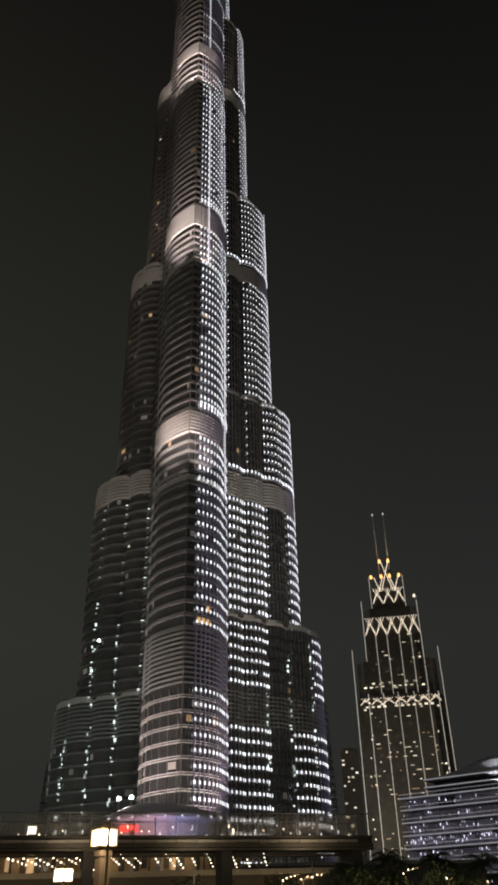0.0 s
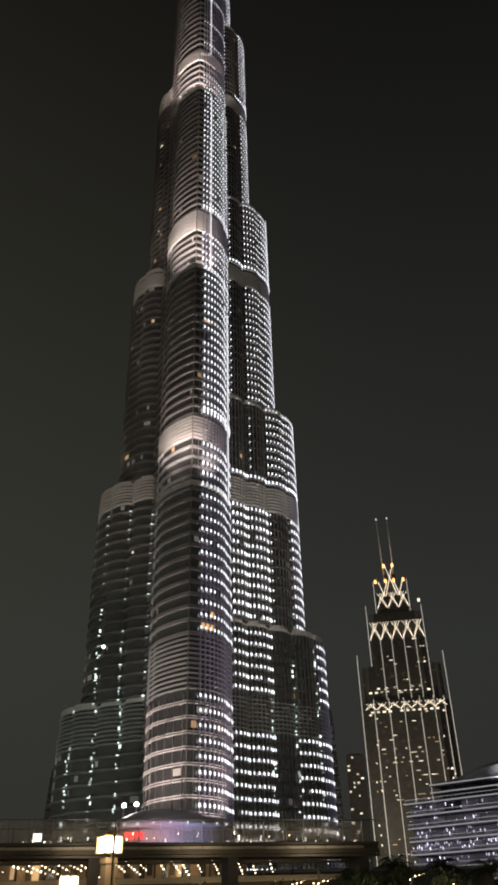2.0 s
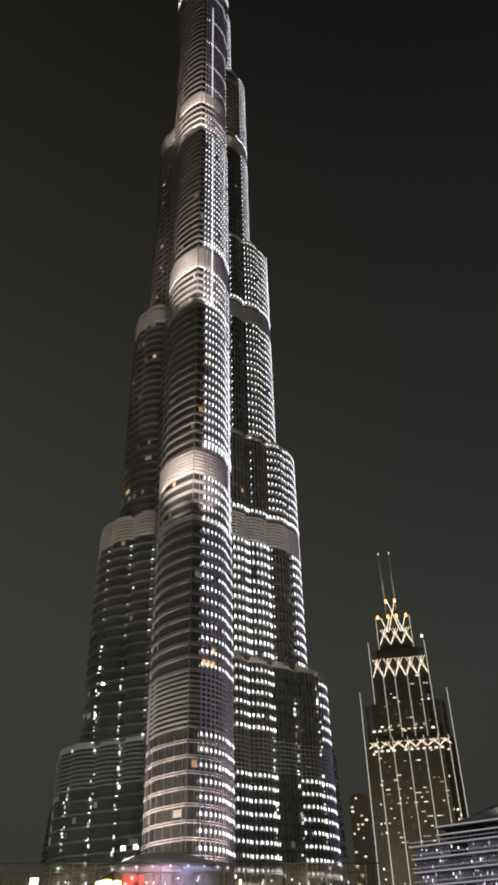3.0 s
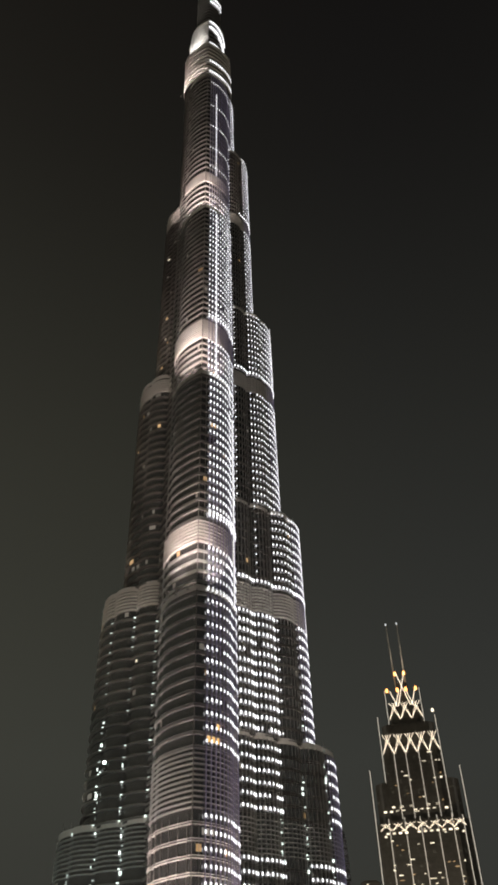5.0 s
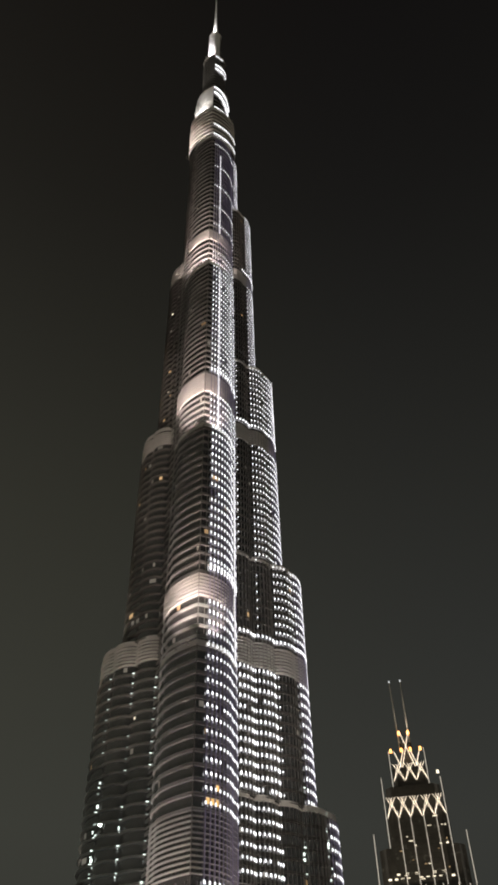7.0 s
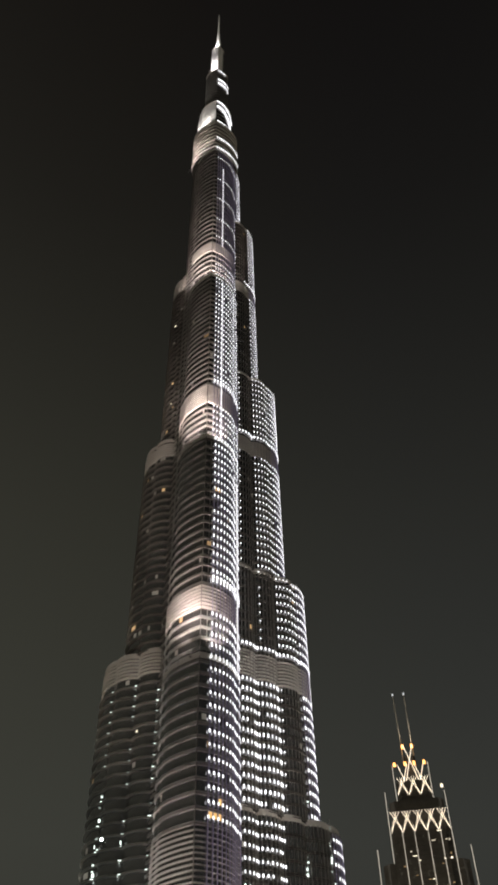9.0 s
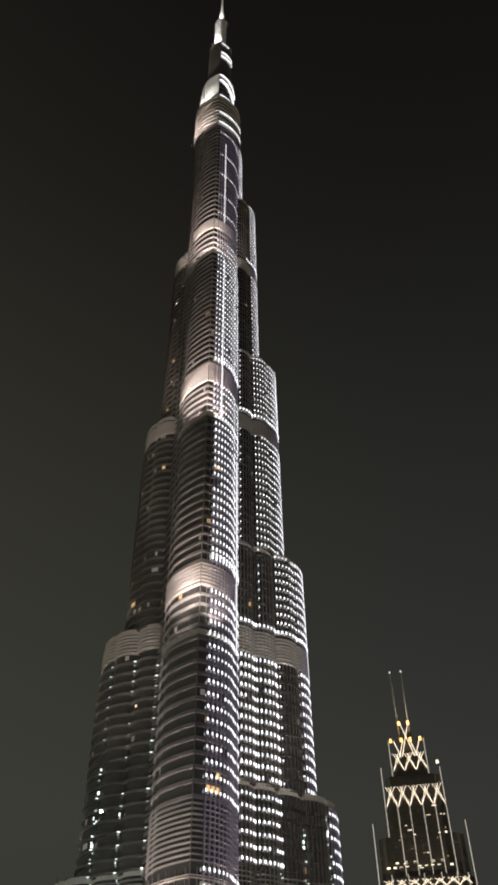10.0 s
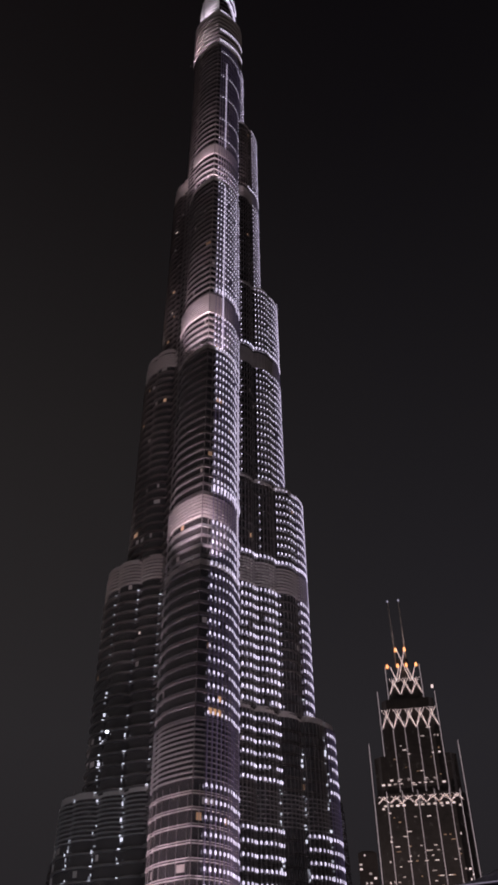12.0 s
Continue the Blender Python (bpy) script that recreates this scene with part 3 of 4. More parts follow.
def lattice(parent, x0, x1, n, y, z0, z1, r=0.3, reaches=(0.6, 0.86)):
    """Light tubes that fan out from the foot of each fin and cross those of the next."""
    w = (x1 - x0) / n
    for k in range(n):
        for flip in (1, -1):
            for j, reach in enumerate(reaches):
                foot = x0 + w * (k + 0.5 - 0.47 * flip)
                q = Soup()
                q.tube([(foot + flip * w * reach * (0.85 * t + 0.15 * t * t), y - 0.8 - 0.1 * flip - 0.22 * j, z0 + (z1 - z0) * t) for t in (i / 6 for i in range(7))], r)
                q.done("light_tube", M_HLED, parent, "golden light tube")


lattice(middle, -25.5, 25.5, 5, -22, 234.5, 251.5, 0.15)
lattice(lower, -36, 36, 7, -26, 170.5, 176, 0.12, (0.5, 0.85))
lattice(crown, -15.5, 15.5, 3, -15, 267.5, 283, 0.15)
for x0, x1, z1 in ((-12, -3.2, 296), (-3.2, -11.8, 296), (3.2, 12, 296), (12, 3.2, 296), (-9, 4.2, 314), (9, -4.2, 314)):
    q = Soup()
    q.rod((x0, -12.5 - 0.02 * x0, 270), (x1, -12.5 - 0.02 * x0, z1), 0.27, 0.22, 6)
    q.done("crown_strut", M_HLED, hotel, "golden lit crossed strut")
crown_top, _ = block("crown_spire_base", 5.5, 6, 280, 306, 1.5, "dark slim crown top")
for x in (-14.5, -4.6, 3.6, 12.8):
    q = Soup()
    q.rod((x, -13, 295), (x, -13, 298), 1.2, 0.9, 10)
    q.done("finial_lamp", M_AMBER, hotel, "glowing amber finial lamp")
for x in (-4.6, 3.9):
    q = Soup()
    q.rod((x, -8, 313), (x, -8, 316.2), 1.3, 0.9, 10)
    q.done("finial_lamp", M_AMBER, hotel, "glowing amber finial lamp")
q = Soup()
q.rod((24.6, -20, 270), (24.6, -20, 272.5), 1.2, 1.0, 10)
q.done("roof_lamp", M_WHITEWIN, hotel, "white roof lamp")
for x in (-6.4, 4.6):
    q = Soup()
    q.rod((x * 0.9, -4, 300), (x, -2, 369), 0.75, 0.35, 8)
    q.done("mast", M_TRIM, hotel, "slim tall mast")
    q = Soup()
    q.rod((x, -2, 369), (x, -2, 371), 0.8, 0.6, 10)
    q.done("mast_lamp", M_DIMLAMP, hotel, "small white mast lamp")
# rooms with the light on
for k in range(150):
    lowp = rng.random() < 0.85
    x = rng.uniform(-34, 34) if lowp else rng.uniform(-23, 23)
    z = (6 + 3.7 * rng.randrange(0, 46) if lowp else 184 + 3.7 * rng.randrange(0, 14))
    y = face_y(x, 38.5, 26, 10) if lowp else face_y(x, 25.5, 22, 5)
    mat = ("hotel_white_window", M_WHITEWIN) if rng.random() < 0.7 else ("hotel_warm_window", M_WARMWIN)
    set_box("lit_window", unit_box(*mat, WINDOW_MESH), lower if lowp else middle, (x, y - 0.15, z + 1.9), Vector((0, -1, 0)), 0.3, rng.choice((1.3, 1.9, 1.9, 3.4)), 1.4)
for z, step in ((168.5, 5.2), (186.5, 5.2), (190, 7.5)):
    for k in range(12):
        x = -30 + k * step
        if x < 30 and rng.random() < 0.7:
            set_box("lit_window", unit_box("hotel_white_window", M_WHITEWIN, WINDOW_MESH), lower, (x, (-26 if z < 180 else -22) - 0.15, z), Vector((0, -1, 0)), 0.3, 2.6, 1.4)
floodlight((0, -16, 243), (0, 0, 262), 26000, (1.0, 0.55, 0.25), 150, 1.0, 0.6, HOTEL)
floodlight((0, -14, 262), (0, -6, 290), 26000, (1.0, 0.5, 0.2), 150, 1.0, 0.6, HOTEL)
# these two lamps are added, none known there, to brighten facade and masts
floodlight((-60, -150, 12), (0, -20, 110), 800000, (1.0, 0.9, 0.76), 90, 1.0, 0.6, HOTEL, pole=12.4)
floodlight((0, -9, 308), (0, -3, 345), 60000, (1.0, 0.88, 0.75), 50, 1.0, 0.5, HOTEL)


# ---- far buildings ----
def far_tower(az, dist, w, d, h, taper, label, lights):
    b = tagged(empty("apartment_tower", pose(dist * math.sin(radians(az)), dist * math.cos(radians(az)), 0, 0, 0, -az)), label, "building")
    pts = [(-w, -d), (w, -d), (w, d), (-w, d)]
    v = [(x, y, 0) for x, y in pts] + [(x * taper[0] + taper[1], y, h) for x, y in pts]
    f = [(0, 1, 5, 4), (1, 2, 6, 5), (2, 3, 7, 6), (3, 0, 4, 7), (4, 5, 6, 7)]
    body = link("wall", v, f, M_FACADE if lights else M_GLASS, b)
    q = Soup()
    q.box((taper[1], 0, h + 1.0), (w * taper[0] * 0.7, 0, 0), (0, d * 0.7, 0), (0, 0, 1.0))
    q.done("roof_plant", M_FACADE, b)
    for z in np.arange(4, h - 2, 4.2):
        t = z / h
        k = (1 - t) + taper[0] * t
        q = Soup()
        q.box((taper[1] * t, 0, z), (w * k + 0.25, 0, 0), (0, d + 0.25, 0), (0, 0, 0.35))
        q.done("floor_edge", M_FACADE, body)
        for x in np.arange(-w * k + 2, w * k - 1, 4.5):
            if rng.random() < lights * (0.4 + 0.8 * (rng.random() < 0.5)):
                set_box("lit_window", unit_box("far_window", M_WHITEWIN, WINDOW_MESH), body, (x, -d - 0.1, z + 2.2), Vector((0, -1, 0)), 0.3, rng.choice((1.6, 2.6)), 1.7)
    return b


far_tower(6.45, 900, 9.5, 9, 164, (1.0, 0), "distant apartment tower with scattered lit windows", 0.24)
far_tower(5.2, 520, 3.6, 9, 121, (0.35, -2.2), "dark slim tapering tower behind the great tower", 0)
far_tower(-14.2, 520, 5.6, 9, 89, (0.5, 2.6), "dark slim tapering tower behind the great tower", 0)

# ---- terraced mall building ----
M_SLAB = material("pale_terrace_slab", (0.42, 0.41, 0.43), 0.55, 0.0, 0.15, 0.5)
M_MALLGLASS = material("dark_mall_glazing", (0.03, 0.03, 0.04), 0.2, 0.0, 0.3, 0.4)
M_MALLROOF = material("grey_metal_roof", (0.34, 0.34, 0.35), 0.5, 0.2, 0.12, 0.3)
M_VIOLET = glow("violet_white_led", (0.84, 0.80, 1.0), 1.7, 0.8)
M_EDGE = glow("dim_violet_edge_light", (0.68, 0.66, 0.72), 0.42, 0.4)
# faint emission added to lift the mall's glazing, not seen shop rooms
M_MALLFILL = glow("dim_violet_glazing_fill", (0.72, 0.68, 0.82), 0.020, 0.5, True)
mall_a, mall_b = Vector((48.4, 285.9, 0)), Vector((107.2, 241.2, 0))
mall_way = (mall_b - mall_a).normalized()
mall_in = Vector((-mall_way.y, mall_way.x, 0))
MALL = Matrix.Translation(mall_a) @ Matrix(((mall_way.x, mall_in.x, 0, 0), (mall_way.y, mall_in.y, 0, 0), (0, 0, 1, 0), (0, 0, 0, 1)))
mall = tagged(empty("terraced_building", MALL), "low terraced building with pale slab edges and violet lights", "building")
LONG = (mall_b - mall_a).length
q = Soup()
q.box((LONG / 2 + 1, 22, 18.5), (LONG / 2 - 1, 0, 0), (0, 20, 0), (0, 0, 18.5))
q.done("wall", M_MALLGLASS, mall, "dark glazing")
mall_levels = (14.9, 18.8, 22.7, 26.5, 30.3, 34.1, 37.7)
for z in mall_levels:
    q = Soup()
    q.box((LONG / 2, 20, z), (LONG / 2, 0, 0), (0, 21.5, 0), (0, 0, 0.28))
    slab = q.done("terrace_slab", M_SLAB, mall)
    q = Soup()
    q.box((LONG / 2, -1.56, z + 0.05), (LONG / 2, 0, 0), (0, 0.05, 0), (0, 0, 0.14))
    q.box((LONG / 2, -1.56, z + 1.25), (LONG / 2, 0, 0), (0, 0.04, 0), (0, 0, 0.06))
    q.done("edge_light", M_EDGE, slab, "dim violet light line")
    q = Soup()
    for k in range(int(LONG / 1.5)):
        q.box((k * 1.5 + 0.3, -1.45, z + 0.65), (0.04, 0, 0), (0, 0.04, 0), (0, 0, 0.6))
    q.done("railing", M_FIN, slab, "thin metal railing", "stuff")
    q = Soup()
    for k in range(int(LONG / 0.75)):
        dense = 0.75 if z == 26.5 else 0.45 if z in (22.7, 30.3) else 0.14
        if rng.random() < dense:
            q.box((k * 0.75, 0.6, z - rng.uniform(0.6, 2.4)), (rng.uniform(0.05, 0.11), 0, 0), (0, 0.05, 0), (0, 0, rng.uniform(0.12, 0.5)))
    q.done("light_string", M_VIOLET, slab, "violet-white hanging lights", "stuff")
# nearly continuous glowing panels added before the glazing to brighten it
for z in mall_levels[:-1]:
    for k in range(int(LONG / 6)):
        if rng.random() < 0.95:
            set_box("lit_window", unit_box("mall_glazing_fill", M_MALLFILL, WINDOW_MESH), mall, (k * 6 + 3.4, 1.92, z + 1.9), Vector((0, -1, 0)), 0.1, 5.8, 2.7)
q = Soup()
q.box((LONG / 2 + 5, 25, 40.8), (LONG / 2 - 4, 0, 0), (0, 17, 0), (0, 0, 2.9))
q.done("penthouse", M_MALLGLASS, mall, "set-back glazed top storeys")
for z in (41.0, 43.4):
    q = Soup()
    q.box((LONG / 2 + 4, 23, z), (LONG / 2 - 3, 0, 0), (0, 19, 0), (0, 0, 0.25))
    slab = q.done("terrace_slab", M_SLAB, mall)
    q = Soup()
    q.box((LONG / 2 + 4, 3.95, z + 0.1), (LONG / 2 - 3, 0, 0), (0, 0.05, 0), (0, 0, 0.14))
    q.done("edge_light", M_EDGE, slab, "dim violet light line")
# a metal roof that swells upwards along the front
v, f = [], []
for i in range(17):
    x = 9 + (LONG - 7) * i / 16
    t = min(1.0, (x - 9) / 24)
    top = 44.2 + 4.6 * t * t * (3 - 2 * t)
    v += [(x, 5.5, 43.7), (x, 5.7, 44.0 + (top - 44.2) * 0.75), (x, 7.2, top), (x, 20, top + 0.8), (x, 40, top), (x, 40, 43.7)]
    if i:
        j = 6 * i - 6
        f += [(j + k, j + (k + 1) % 6, j + 6 + (k + 1) % 6, j + 6 + k) for k in range(6)]
f += [(5, 4, 3, 2, 1, 0), tuple(96 + k for k in range(6))]
link("roof", v, f, M_MALLROOF, mall, "swelling grey metal roof")
# made-up lamp, added so that the metal roof reads grey
floodlight((LONG / 2 - 4, -0.6, 39.6), (LONG / 2, 6, 47), 9000, (0.95, 0.95, 1.0), 120, 1.0, 0.3, MALL)

# ---- podium at the tower's foot ----
M_PODIUM = material("podium_stone", (0.20, 0.185, 0.17), 0.7, 0.0, 0.25, 0.5, 0.15, 2.0)
podium = tagged(empty("podium", pose(-14, 184, 0, 0, 0, 4)), "low dark stone podium with a parapet", "podium")
q = Soup()
q.box((0, 3, 6.2), (62, 0, 0), (0, 3, 0), (0, 0, 6.6))
q.done("wall", M_PODIUM, podium)
q = Soup()
q.box((0, 2.6, 13.1), (62.4, 0, 0), (0, 3.2, 0), (0, 0, 0.3))
q.done("coping", M_TRIM, podium)
for k in range(24):
    q = Soup()
    q.box((-58 + k * 5, -0.15, 6.4), (0.35, 0, 0), (0, 0.2, 0), (0, 0, 6.0))
    q.done("pilaster", M_PODIUM, podium)
# one suite with warm light above the lowest louvred storeys
for s_at, z_at, wide in ((3.4, 70.6, 1.3), (4.9, 70.6, 1.3), (6.3, 70.6, 1.2), (6.3, 74.2, 1.2)):
    rows_f = along(outline(37.2, 10.7, FRONT, flat=0.42), 0.5)
    (x, y), n, _ = min(rows_f, key=lambda r: abs((r[2] - 0.5) * 0.5 * len(rows_f) - s_at))
    set_box("lit_window", unit_box("suite_window", M_SUITE, WINDOW_MESH), tiers["front", 0], (x + n.x * 0.03, y + n.y * 0.03, z_at), n, 0.12, wide, 1.7)

# ---- entrance pavilion before the tower ----
M_CANOPY = material("grey_canopy_metal", (0.42, 0.40, 0.42), 0.5, 0.1, 0.15, 0.5)
pav = tagged(empty("entrance_pavilion", pose(-17.6, 163, 0, 0, 0, 6)), "grey curved canopy pavilion washed in coloured light", "pavilion")
v, f = [], []
N = 32
for k, (r, z) in enumerate(((1.03, 19.0), (1.03, 19.4), (0.86, 20.5), (0.55, 21.8), (0.2, 22.5), (0.02, 22.6))):
    for i in range(N):
        t = 2 * math.pi * i / N
        v.append((11.5 * r * math.cos(t) - (1 - r) * 3, 9 * r * math.sin(t), z))
    if k:
        f += [((k - 1) * N + i, (k - 1) * N + (i + 1) % N, k * N + (i + 1) % N, k * N + i) for i in range(N)]
f += [tuple(range(N - 1, -1, -1)), tuple(5 * N + i for i in range(N))]
link("canopy", v, f, M_CANOPY, pav, "shallow curved grey roof", True)
v, f = prism([(10.6 * math.cos(2 * math.pi * i / N), 8.2 * math.sin(2 * math.pi * i / N)) for i in range(N)], 0, 19.0)
link("wall", v, f, M_CANOPY, pav, "pale curved wall")
for i in range(9):
    t = radians(-150 + i * 15)
    q = Soup()
    q.box((11.9 * math.cos(t), 9.4 * math.sin(t), 19.35), (0.14, 0, 0), (0, 0.14, 0), (0, 0, 0.14))
    q.done("fascia_lamp", M_LED, pav, "small white lamp")
for x, colour, w in ((-3.5, (1.0, 0.35, 0.55), 520), (2.5, (0.3, 0.42, 1.0), 760), (-8.5, (1.0, 0.8, 0.7), 300)):
    floodlight((x, -15.5, 12.5), (x, -8, 18.5), w * 7, colour, 110, 1.0, 0.25, pose(-17.6, 163, 0, 0, 0, 6), pole=12.9)
q = Soup()
q.box((-22.4, 149.5, 16.9), (1.6, 0, 0), (0, 0.2, 0), (0, 0, 0.55))
# neutral lamp on a hidden pole, added to brighten the canopy roof
floodlight((-5, -28, 15), (-3, -3, 22), 9000, (1.0, 0.86, 0.9), 70, 1.0, 0.25, pose(-17.6, 163, 0, 0, 0, 6), pole=15.4)
sign = q.done("sign_box", glow("red_sign", (1.0, 0.06, 0.05), 1.6, 0.1))
tagged(sign, "glowing red sign box on a post", "sign")
q = Soup()
q.bar((-22.4, 149.8, 0), (-22.4, 149.8, 16.5), 0.3)
q.done("post", M_FIN, sign)

# ---- waterfront terrace building under and behind the bridge ----
M_WARMWALL = material("warm_plaster", (0.45, 0.34, 0.22), 0.8, 0.0, 0.25, 0.6, 0.15, 3.0)
M_BULB = glow("warm_white_bulb", (1.0, 0.84, 0.62), 6.0, 0.6)
M_DARKSTONE = material("dark_stone", (0.10, 0.09, 0.08), 0.8, 0.0, 0.3, 0.7, 0.2, 2.0)
terr = tagged(empty("terrace_restaurant", pose(-16, 132, 0, 0, 0, 3)), "low warm-lit terrace restaurant with strings of bulbs", "building")
q = Soup()
q.box((0, 6, 4.3), (27, 0, 0), (0, 6, 0), (0, 0, 4.3))
q.done("base", M_DARKSTONE, terr, "dark stone base")
q = Soup()
q.box((0, 6, 8.95), (27.5, 0, 0), (0, 7, 0), (0, 0, 0.35))
q.done("floor_slab", M_TRIM, terr, "pale floor edge")
q = Soup()
q.box((-6.5, 8, 11.2), (20, 0, 0), (0, 3.5, 0), (0, 0, 1.9))
q.done("wall", M_WARMWALL, terr, "warm lit plaster wall")
q = Soup()
q.box((0, 6, 13.5), (27, 0, 0), (0, 6.5, 0), (0, 0, 0.35))
q.done("roof", M_DARKSTONE, terr, "dark flat roof")
for k in range(34):
    q = Soup()
    x, w = -25.9 + k * 1.16, rng.choice((0.42, 0.5, 0.3))
    q.box((x, 4.42, 10.9 + rng.uniform(-0.2, 0.1)), (w, 0, 0), (0, 0.08, 0), (0, 0, rng.choice((0.9, 1.2, 1.35))))
    q.done("window", (M_DARKSTONE, M_WARMWIN, M_GLASS, M_WARMWALL)[rng.choice((0, 0, 0, 1, 2, 2, 3, 3, 3))], terr)
for k in range(14):
    q = Soup()
    q.box((-25 + k * 4.1, -0.4, 11.2), (0.16, 0, 0), (0, 0.16, 0), (0, 0, 1.95))
    q.done("column", M_DARKSTONE, terr)
# strings of bulbs: slack at the west end, hanging ever steeper towards the east
for k in range(21):
    t = k / 20
    q = Soup()
    p = Vector((-25.5 + 42 * t + rng.uniform(-0.5, 0.5), -0.9, 11.8 - rng.uniform(0, 1.0 - 0.6 * t)))
    for i in range(rng.choice((4, 5, 5, 6))):
        size = rng.uniform(0.075, 0.12)
        q.rod(p, p + Vector((0, 0, size * 1.6)), size, size * 0.8, 8)
        p = p + Vector((0.74 - 0.62 * t + rng.uniform(-0.06, 0.06), 0, -0.2 - 0.28 * t + rng.uniform(-0.06, 0.06)))
    q.done("bulb_string", M_BULB, terr, "string of warm white bulbs", "stuff")
# unseen lamps added under the roof to warm the wall
for x in (-19, -8, 3):
    floodlight((x, 0.8, 12.2), (x, 5.2, 10.0), 340, (1.0, 0.70, 0.38), 150, 1.0, 0.12, pose(-16, 132, 0, 0, 0, 3))

# more unseen lamps, added at the foot to lift the dark base
for x in (-20, -6, 8, 20):
    floodlight((x, -6.0, 2.2), (x, 1.0, 6.5), 800, (1.0, 0.72, 0.36), 150, 1.0, 0.12, pose(-16, 132, 0, 0, 0, 3), pole=2.6)
# ---- the footbridge ----
M_PALE = material("pale_bridge_panel", (0.44, 0.40, 0.33), 0.6, 0.0, 0.2, 1.0, 0.1, 5.0)
M_BEAM = material("dark_bronze_beam", (0.11, 0.095, 0.07), 0.5, 0.2, 0.25, 1.0, 0.1, 5.0)
M_BRIDGEGLASS = bpy.data.materials.new("clear_balustrade_glass")
M_BRIDGEGLASS.use_nodes = True
bg = M_BRIDGEGLASS.node_tree.nodes["Principled BSDF"]
bg.inputs["Base Color"].default_value = (0.86, 0.82, 0.76, 1)
bg.inputs["Roughness"].default_value = 0.08
bg.inputs["Transmission Weight"].default_value = 0.93
bg.inputs["IOR"].default_value = 1.1
ba, bb = Vector((-34.0, 53.5, 0)), Vector((8.2, 62.7, 0))
bw = (bb - ba).normalized()
bi = Vector((-bw.y, bw.x, 0))
BRIDGE = Matrix.Translation(ba) @ Matrix(((bw.x, bi.x, 0, 0), (bw.y, bi.y, 0, 0), (0, 0, 1, 0), (0, 0, 0, 1)))
bridge = tagged(empty("footbridge", BRIDGE), "footbridge with glass balustrades and pale edge panels", "bridge")
BL = (bb - ba).length
q = Soup()
q.box((BL / 2, 2.6, 6.85), (BL / 2, 0, 0), (0, 2.5, 0), (0, 0, 0.3))
q.done("deck", M_DARKSTONE, bridge, "dark deck")
for y in (0.0, 5.2):
    for z, h, d in ((7.12, 0.09, 0.18), (6.62, 0.14, 0.16), (6.36, 0.08, 0.2)):
        q = Soup()
        q.box((BL / 2, y, z), (BL / 2, 0, 0), (0, d, 0), (0, 0, h))
        q.done("edge_beam", M_BEAM, bridge, "dark bronze edge beam")
    q = Soup()
    q.rod((0, y, 8.62), (BL, y, 8.62), 0.035, 0.035, 8)
    q.done("handrail", M_FIN, bridge, "steel handrail")
    for k in range(int(BL / 1.45) + 1):
        q = Soup()
        q.box((k * 1.45, y, 7.9), (0.03, 0, 0), (0, 0.05, 0), (0, 0, 0.75))
        q.done("post", M_FIN, bridge)
        if k < int(BL / 1.45):
            q = Soup()
            q.box((k * 1.45 + 0.725, y, 7.88), (0.68, 0, 0), (0, 0.009, 0), (0, 0, 0.62))
            pane = q.done("glass_pane", M_BRIDGEGLASS, bridge)
            pane.visible_shadow = False
for k in range(int(BL / 1.45)):
    q = Soup()
    q.box((k * 1.45 + 0.72, -0.19, 6.86 + rng.uniform(-0.012, 0.012)), (0.70, 0, 0), (0, 0.03, 0), (0, 0, 0.085))
    q.done("edge_panel", M_PALE, bridge)
for k in range(5):
    q = Soup()
    q.box((4 + k * 9.6, 2.6, 3.3), (0.35, 0, 0), (0, 1.4, 0), (0, 0, 3.3))
    q.done("pier", M_DARKSTONE, bridge)
for k in range(88):
    if rng.random() < (0.6 if k < 60 else 0.9):
        q = Soup()
        x = 0.4 + k * 0.48 + rng.uniform(-0.3, 0.3)
        q.box((x, 5.0, 7.45 + rng.uniform(0, 0.95)), (rng.uniform(0.015, 0.04), 0, 0), (0, 0.03, 0), (0, 0, rng.uniform(0.03, 0.16)))
        q.done("deck_lamp", M_BULB if rng.random() < 0.5 else M_LED, bridge, "small deck lamp")
q = Soup()
q.box((19.33, 0.12, 7.55), (0.28, 0, 0), (0, 0.03, 0), (0, 0, 0.24))
board = q.done("light_panel", glow("white_sign_panel", (1.0, 0.96, 0.88), 2.2, 0.1), bridge, "bright white light panel")
# small lamps with no known source, added to brighten the bridge's near side
for x, w in ((6, 210), (14, 230), (22, 210), (30, 190), (38, 210)):
    floodlight((x, -2.2, 5.4), (x, 0.6, 7.4), w, (1.0, 0.82, 0.6), 150, 1.0, 0.06, BRIDGE, 0.1, pole=5.8)

# ---- two lanterns on pillars by the water ----
M_OPAL = glow("lit_opal_panel", (1.0, 0.93, 0.80), 7.0, 0.05)
M_GILT = material("aged_gilt_metal", (0.55, 0.38, 0.14), 0.4, 0.7, 0.25, 6.0)
M_STONE = material("brown_pillar_stone", (0.27, 0.19, 0.12), 0.75, 0.0, 0.2, 4.0, 0.2, 20.0)


